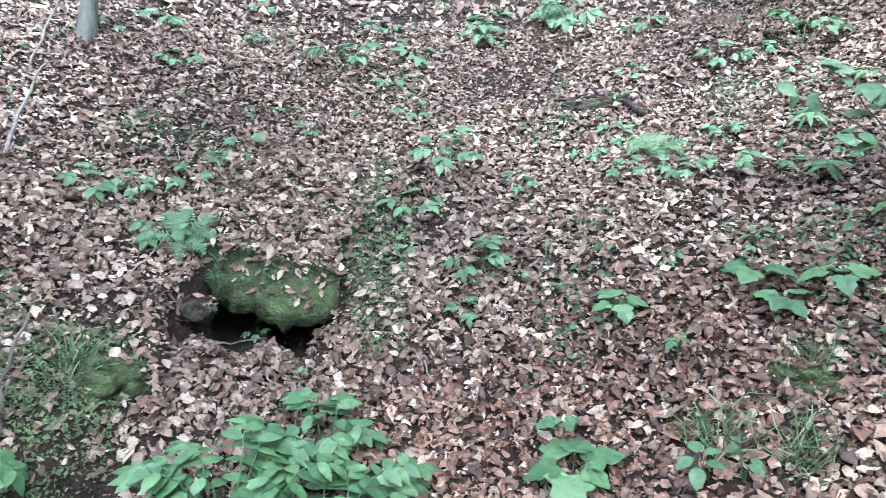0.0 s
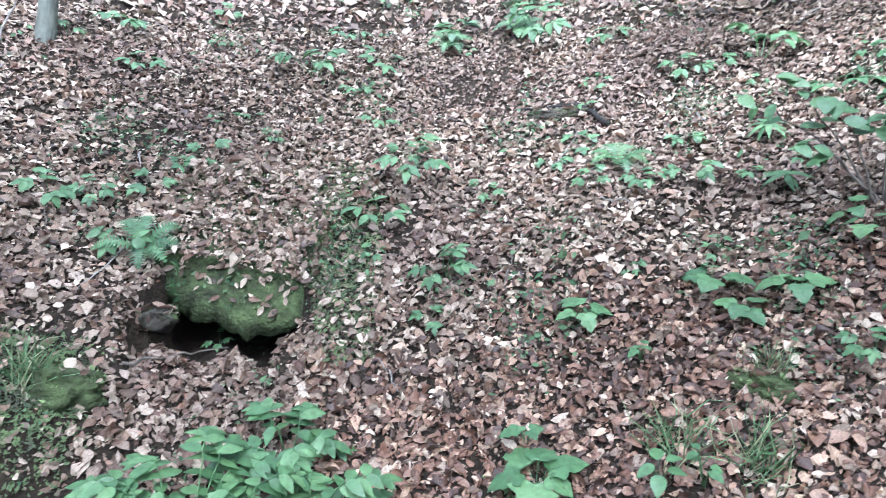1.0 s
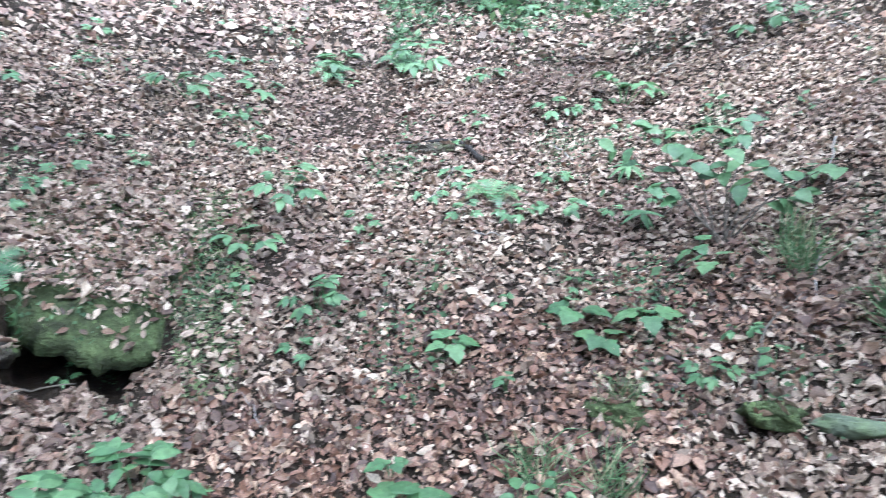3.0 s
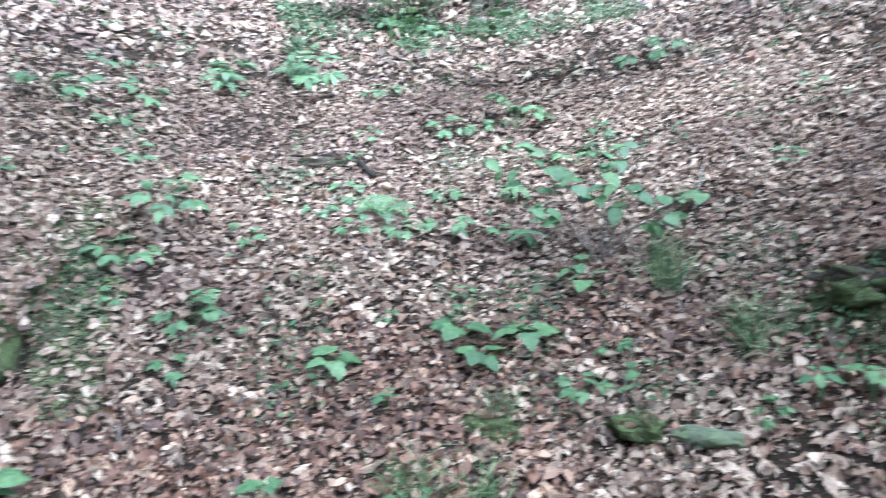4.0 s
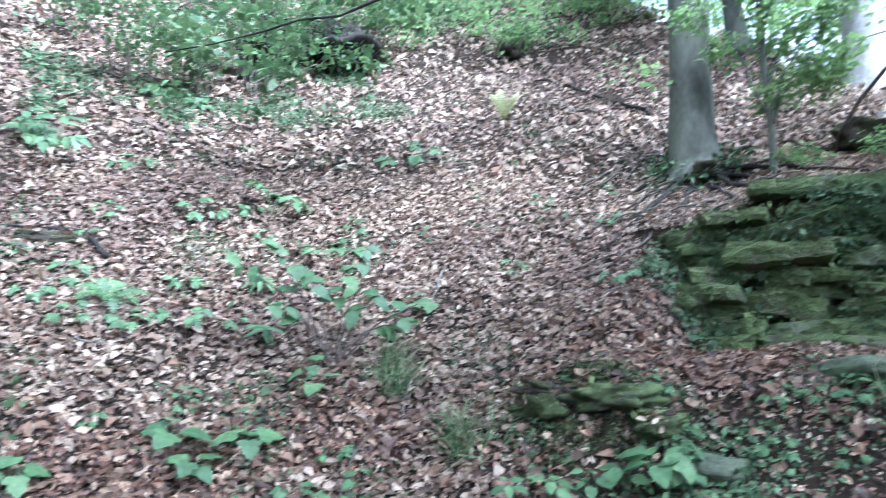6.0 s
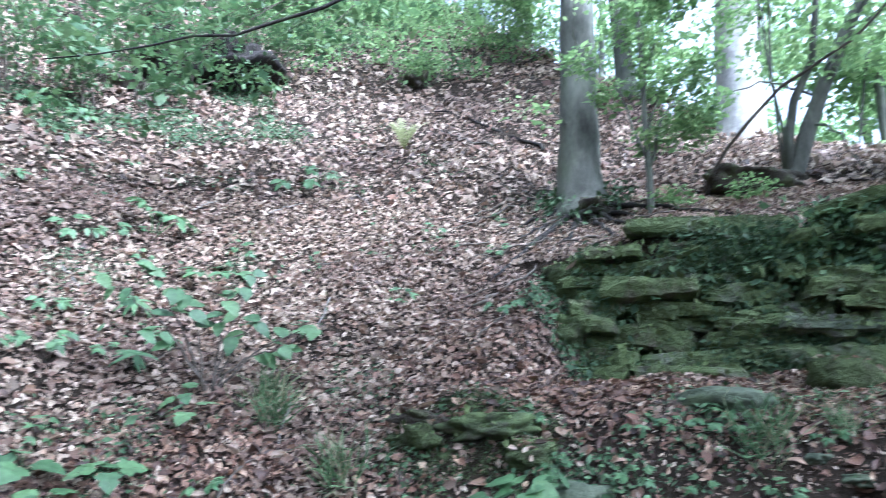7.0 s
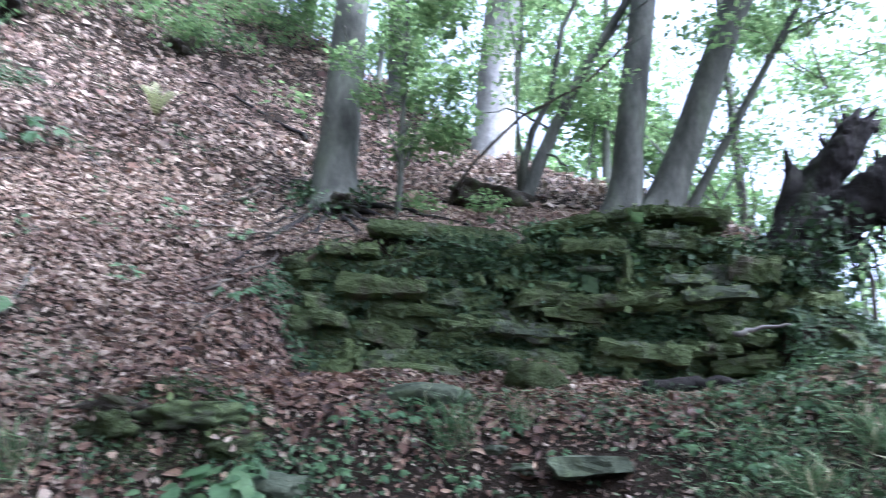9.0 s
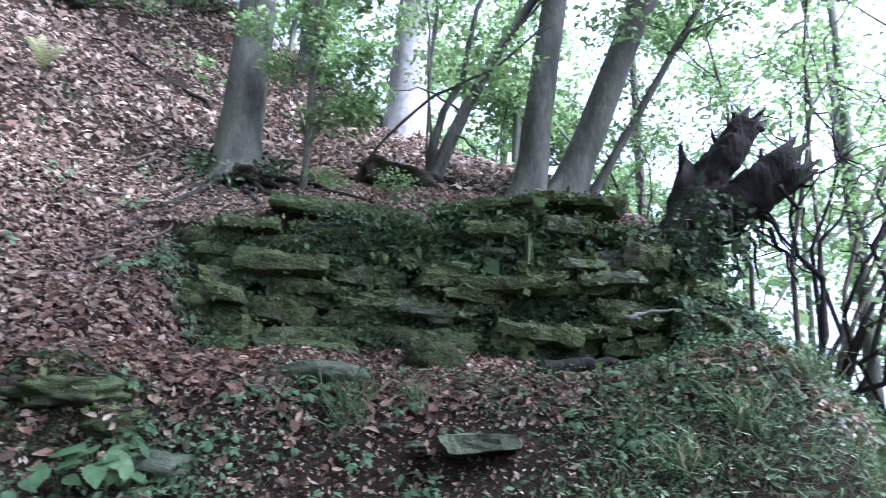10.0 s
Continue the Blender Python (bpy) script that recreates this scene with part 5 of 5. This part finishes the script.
stick("fallen_branch", [lay(7.15, 4.45, 0.04), lay(7.4, 5.2, 0.08), lay(7.5, 6.2, 0.05), lay(7.4, 6.8, 0.04)], 0.030, "dead branch lying on the leaf-covered bank", DARK_WOOD, 0.03, 3)
stick("fallen_branch", [lay(6.9, 5.1, 0.03), lay(6.7, 5.6, 0.1), lay(6.9, 6.1, 0.03)], 0.022, "thin dead branch lying on the leaves", None, 0.02, 4)
stick("fallen_branch", [lay(1.35, 4.75, 0.02), lay(1.2, 5.0, 0.06), lay(0.75, 5.12, 0.03)], 0.03, "dark dead branch half buried in leaves", DARK_WOOD, 0.012, 5)
stick("fallen_branch", [lay(-1.2, 3.02, 0.02), lay(-1.0, 3.1, 0.05), lay(-0.8, 3.2, 0.08)], 0.007, "pale crooked twig by the hollow", TWIG, 0.006, 6)
stick("fallen_branch", [lay(4.05, 2.86, 0.03), lay(4.3, 2.8, 0.05), lay(4.62, 2.72, 0.06), lay(4.85, 2.7, 0.04)], 0.014, "long dry branch lying beside the wall", None, 0.012, 13)
stick("fallen_branch", [lay(3.62, 2.5, 0.03), lay(4.0, 2.55, 0.05), lay(4.2, 2.62, 0.03)], 0.008, "thin dark twig among dry leaves", None, 0.008, 14)
stick("beech_bough", [(5.95, 3.3, 8.3), (4.3, 3.55, 6.4), (3.09, 3.72, 5.23), (2.83, 4.03, 5.0), (2.53, 4.3, 4.85), (2.06, 4.62, 4.63), (1.5, 4.92, 4.34)], 0.024, "long dark bough reaching down from the beech", DARK_WOOD, 0.015, 15, "branch", 0.2)
stick("fallen_branch", [lay(2.0, 2.55, 0.03), lay(2.2, 2.75, 0.05), lay(2.45, 2.8, 0.03)], 0.009, "thin dark twig among dry leaves", None, 0.006, 7)
stick("fallen_branch", [(5.22, -0.50, 2.64), (5.24, -0.66, 2.68), (5.25, -0.84, 2.70)], 0.020, "bleached white stick leaning on the wall", PALE_WOOD, 0.006, 8)
stick("rotten_log", [lay(4.85, 0.05, 0.04), lay(4.95, -0.25, 0.06), lay(5.0, -0.55, 0.05)], 0.055, "crumbling rotten log at the foot of the wall", DARK_WOOD, 0.01, 9, "log", 0.7)
stick("leaning_branch", [lay(6.45, 2.12, -0.05), (6.34, 1.66, 4.84), (6.32, 1.17, 5.14), (6.32, 0.62, 5.36), (6.3, 0.2, 5.75)], 0.020, "long crooked dead branch leaning into the hazel stems", TWIG, 0.02, 16, "branch", 0.5)
stick("leaning_stick", [lay(-2.82, 4.52, 0.0), lay(-2.75, 4.6, 0.35), lay(-2.68, 4.7, 0.6)], 0.010, "pale dead stick standing in the bank", PALE_WOOD, 0.008, 10)
stick("leaning_stick", [lay(-2.45, 3.75, 0.0), lay(-2.42, 3.85, 0.3), lay(-2.36, 3.95, 0.5)], 0.013, "weathered grey stick standing in the bank", PALE_WOOD, 0.008, 11)
stick("leaning_stick", [lay(-1.62, 2.55, 0.0), lay(-1.64, 2.6, 0.2), lay(-1.6, 2.68, 0.36)], 0.014, "weathered grey stick standing in the bank", TWIG, 0.008, 12)
# roots that trail from the big trunk
_g = np.random.default_rng(15)
for _k in range(9):
    _a = radians(150 + 14 * _k + _g.normal(0, 6))
    _l = _g.uniform(0.7, 1.6)
    _p = [lay(5.88 + math.cos(_a) * s * _l, 3.06 + math.sin(_a) * s * _l, 0.06 - 0.04 * s) for s in (0.14, 0.4, 0.7, 1.0)]
    stick("surface_root", _p, 0.035, "dark root creeping over the ground from the trunk", DARK_WOOD, 0.012, 800 + _k, "root", 0.25, "roots of the big trunk")
for _k in range(70):
    _r9, _a = math.sqrt(_g.uniform(6, 70)), _g.uniform(-0.6, 1.45)
    _x, _y = 0.3 + _r9 * math.sin(_a), -0.2 + _r9 * math.cos(_a)
    if -0.5 < behind_wall(_x, _y) < 0.5 and _y < 2.8:
        continue
    _t, _l = _g.uniform(0, 6.3), _g.uniform(0.12, 0.5)
    stick("twig", [lay(_x, _y, 0.03), lay(_x + math.cos(_t) * _l * 0.5, _y + math.sin(_t) * _l * 0.5, 0.045), lay(_x + math.cos(_t) * _l, _y + math.sin(_t) * _l, 0.03)], _g.uniform(0.003, 0.008), "thin dry twig lying on fallen leaves", TWIG if _k % 3 else PALE_WOOD, 0.006, 900 + _k, "twig", 0.4, "fallen twigs")

for _k in range(26):
    _x, _y = _g.uniform(4.9, 6.3), _g.uniform(1.9, 3.9)
    if behind_wall(_x, _y) < 0.45 and _y < 2.6:
        continue
    _t, _l = _g.normal(2.3, 0.5), _g.uniform(0.3, 0.9)
    stick("twig", [lay(_x, _y, 0.04), lay(_x + math.cos(_t) * _l * 0.5, _y + math.sin(_t) * _l * 0.5, 0.06), lay(_x + math.cos(_t) * _l, _y + math.sin(_t) * _l, 0.03)], _g.uniform(0.006, 0.014), "thin dry twig lying on fallen leaves", TWIG, 0.012, 1000 + _k, "twig", 0.4, "fallen twigs")

# ---- ivy, moss and low herbs ----


def carpet(name, n, x0, x1, y0, y1, size, keep, material, label, category, seed, lift=0.05):
    g = np.random.default_rng(seed)
    x, y = g.uniform(x0, x1, n), g.uniform(y0, y1, n)
    patch = np.sin(3.1 * x + 1.7 * y) * np.sin(2.3 * y - 1.9 * x + 1) + 0.6 * np.sin(7 * x + 2 * y) * np.sin(6 * y - 3 * x)
    k = keep(x, y, patch + g.normal(size=n) * 0.35)
    x, y = x[k], y[k]
    n = len(x)
    up = unit(ground_normal(x, y) + g.normal(size=(n, 3)) * 0.45)
    al = np.cross(up, g.normal(size=(n, 3)))
    at = np.stack([x, y, height(x, y) + g.uniform(0.005, lift, n)], -1)
    return tagged(new(name, leaf_cloud(name, at, al, up, size * g.lognormal(0, 0.3, n), material, g.uniform(0.4, 0.65, n), 0.15, 0.2, LEAF_PLAIN)), label, category, kind="stuff")


carpet("low_herbs", 17000, 2.5, 4.6, -1.7, 2.2, 0.025, lambda x, y, p: (np.hypot(x - 0.3, y + 0.2) < 3.85 - 0.12 * y) & (p > -0.6 - 0.6 * ramp(-0.3, -0.8, y) + 0.8 * ramp(-0.4, 1.6, y)), IVY, "small green herbs and ivy on the edge of the bank", "herbs", 61, 0.09)
carpet("soil_crumbs", 7000, 2.3, 3.9, -1.0, 2.4, 0.024, lambda x, y, p: np.hypot(x - 0.3, y + 0.2) < 3.6, LITTER, "crumbled dry leaves on bare dark soil", "leaf litter", 76, 0.012)
carpet("small_greens", 9000, 2.6, 4.5, -1.6, 2.0, 0.030, lambda x, y, p: (np.hypot(x - 0.3, y + 0.2) < 3.8 - 0.12 * y) & (p > 0.75 - 0.8 * ramp(-0.2, -0.8, y)), BUSH, "fresh green small-leaved herbs on the edge of the bank", "herbs", 75, 0.11)
carpet("ivy_mound", 19000, 4.3, 6.4, -2.4, -0.75, 0.042, lambda x, y, p: (behind_wall(x, y) > -0.6 - 0.3 * p) & (p > -1.1), IVY, "dark ivy covering the broken end of the wall", "ivy", 62, 0.13)
carpet("moss_patches", 30000, -2.2, 3.2, 2.0, 5.0, 0.022, lambda x, y, p: (p > 0.72), IVY, "low green ground cover among the dry leaves", "herbs", 63, 0.06)
carpet("ground_ivy", 22000, -3.0, 6.5, 3.0, 9.0, 0.040, lambda x, y, p: (p > 0.85), IVY, "low green ground cover among the dry leaves", "herbs", 64, 0.10)
carpet("wall_end_ivy", 900, 4.2, 4.65, 2.05, 2.6, 0.045, lambda x, y, p: (p > -0.2), IVY, "ivy spilling round the end of the wall", "ivy", 69, 0.14)
carpet("bank_herbs", 9000, 2.0, 3.6, 1.2, 2.6, 0.030, lambda x, y, p: (p > 0.25) & (np.hypot(x - 0.3, y + 0.2) < 3.5), IVY, "low green ground cover among the dry leaves", "herbs", 65, 0.08)
carpet("moss_rim", 9500, -0.7, 0.1, 3.2, 4.5, 0.020, lambda x, y, p: np.abs(x + 0.30 + 0.12 * (y - 3.6)) < 0.16 + 0.06 * p, MOSS, "brown-green moss on bare soil beside the hollow", "moss", 70, 0.03)
carpet("moss_mound", 7000, -1.9, -1.1, 2.5, 3.2, 0.018, lambda x, y, p: np.hypot(x + 1.48, y - 2.85) < 0.3 + 0.1 * p, MOSS, "brown-green moss on bare soil beside the hollow", "moss", 71, 0.03)
carpet("edge_moss", 22000, 2.5, 3.5, 1.3, 2.6, 0.018, lambda x, y, p: ((x - 3.04 + 0.5 * (y - 1.95)) / 0.24) ** 2 + ((y - 1.95) / 0.38) ** 2 < 1 + 0.5 * p, DARK_MOSS, "green moss on a hump of earth at the edge of the bank", "moss", 72, 0.025)
carpet("slope_ivy", 9000, 0.8, 5.2, 6.8, 8.6, 0.055, lambda x, y, p: p > 0.05, IVY, "low green undergrowth below the bushes", "herbs", 73, 0.12)
# moss grown over the stones of the wall
_g = np.random.default_rng(67)
_at, _up = [], []
for _o in wall.children:
    _turn = _o.matrix_basis.to_3x3().inverted().transposed()
    for _v in _o.data.vertices:
        _w, _q = (_turn @ _v.normal).normalized(), _o.matrix_basis @ _v.co
        if _w.x < 0.3 and _w.z > -0.35 and noise.noise(_q * 4.0) + 0.35 * _w.z > 0.0 and _g.uniform() < 0.8:
            _at.append(tuple(_q))
            _up.append(tuple(_w))
_at, _up = np.array(_at), np.array(_up)
_n = len(_at)
tagged(new("wall_moss", leaf_cloud("wall_moss", _at - _up * 0.004 + _g.normal(size=(_n, 3)) * 0.008, unit(_up * 0.4 + _g.normal(size=(_n, 3))), unit(_up + _g.normal(size=(_n, 3)) * 0.5), 0.024 * _g.lognormal(0, 0.4, _n), GREEN_MOSS, 0.7, 0.1, 0.3, LEAF_PLAIN)), "olive moss grown over the stones of the wall", "moss", kind="stuff")
# leaves in the joints of the wall
_g = np.random.default_rng(66)
_n = 26000
_y = np.where(_g.uniform(size=_n) < 0.5, _g.normal(0.4, 0.6, _n), _g.uniform(-1.1, 2.4, _n))
_z = _g.uniform(0, 1.1, _n) ** 0.9
_p = np.sin(4 * _y + 3 * _z) * np.sin(5 * _z - 2 * _y) + _g.normal(size=_n) * 0.4
_k = (_p > -0.12) & (_y < 2.25) & (_y > -1.1)
_y, _z = _y[_k], _z[_k]
_at = np.stack([np.interp(_y, WALL_Y, WALL_X) - 0.16 + 0.10 * _z, _y, 2.26 + _z], -1)
tagged(new("wall_herbs", leaf_cloud("wall_herbs", _at, unit(_g.normal(size=(len(_y), 3)) + [-0.4, 0, -0.3]), unit(_g.normal(size=(len(_y), 3)) * 0.5 + [-0.8, 0, 0.5]), 0.027 * _g.lognormal(0, 0.5, len(_y)), IVY, 0.6, 0.1, 0.2, LEAF_PLAIN)), "small dark leaves growing in the wall joints", "ivy", kind="stuff")
_a = _g.uniform(0, 6.3, 500)
_rr = _g.uniform(0.2, 0.5, 500)
_x, _y = 5.86 + _rr * np.cos(_a), 3.05 + _rr * np.sin(_a)
tagged(new("foot_ivy", leaf_cloud("foot_ivy", np.stack([_x, _y, height(_x, _y) + _g.uniform(0, 0.25, 500)], -1), _g.normal(size=(500, 3)), unit(_g.normal(size=(500, 3)) * 0.5 + [-0.5, -0.3, 0.7]), 0.06, IVY, 0.7, 0.1, 0.1)), "ivy leaves round the foot of the big trunk", "ivy", kind="stuff")
_n = 900
_t = _g.uniform(0, 1, _n)[:, None]
_at = np.array([5.78, -0.78, 2.9]) * (1 - _t) + np.array([5.86, -1.15, 3.45]) * _t + unit(_g.normal(size=(_n, 3)) + [-0.9, -0.2, 0]) * 0.36
tagged(new("stump_ivy", leaf_cloud("stump_ivy", _at, _g.normal(size=(_n, 3)) + [0, 0, -0.5], unit(_g.normal(size=(_n, 3)) * 0.5 + [-0.8, -0.2, 0.5]), 0.055 * _g.lognormal(0, 0.3, _n), IVY, 0.65, 0.1, 0.2, LEAF_PLAIN)), "dark ivy creeping up the foot of the stump", "ivy", kind="stuff")
# brighter leaves trailing over the top of the wall
_n = 1100
_y = _g.normal(0.35, 0.42, _n)
_z = np.clip(_g.normal(0.93, 0.16, _n), 0.45, 1.22)
_at = np.stack([np.interp(_y, WALL_Y, WALL_X) - 0.17 + 0.12 * _z + _g.normal(0, 0.02, _n), _y, 2.26 + _z], -1)
tagged(new("wall_creeper", leaf_cloud("wall_creeper", _at, unit(_g.normal(size=(_n, 3)) + [-0.5, 0, -0.4]), unit(_g.normal(size=(_n, 3)) * 0.4 + [-0.7, -0.2, 0.6]), 0.055 * _g.lognormal(0, 0.35, _n), BUSH, 0.6, 0.1, 0.2, LEAF_PLAIN)), "pale green creeper trailing over the wall top", "creeper", kind="stuff")
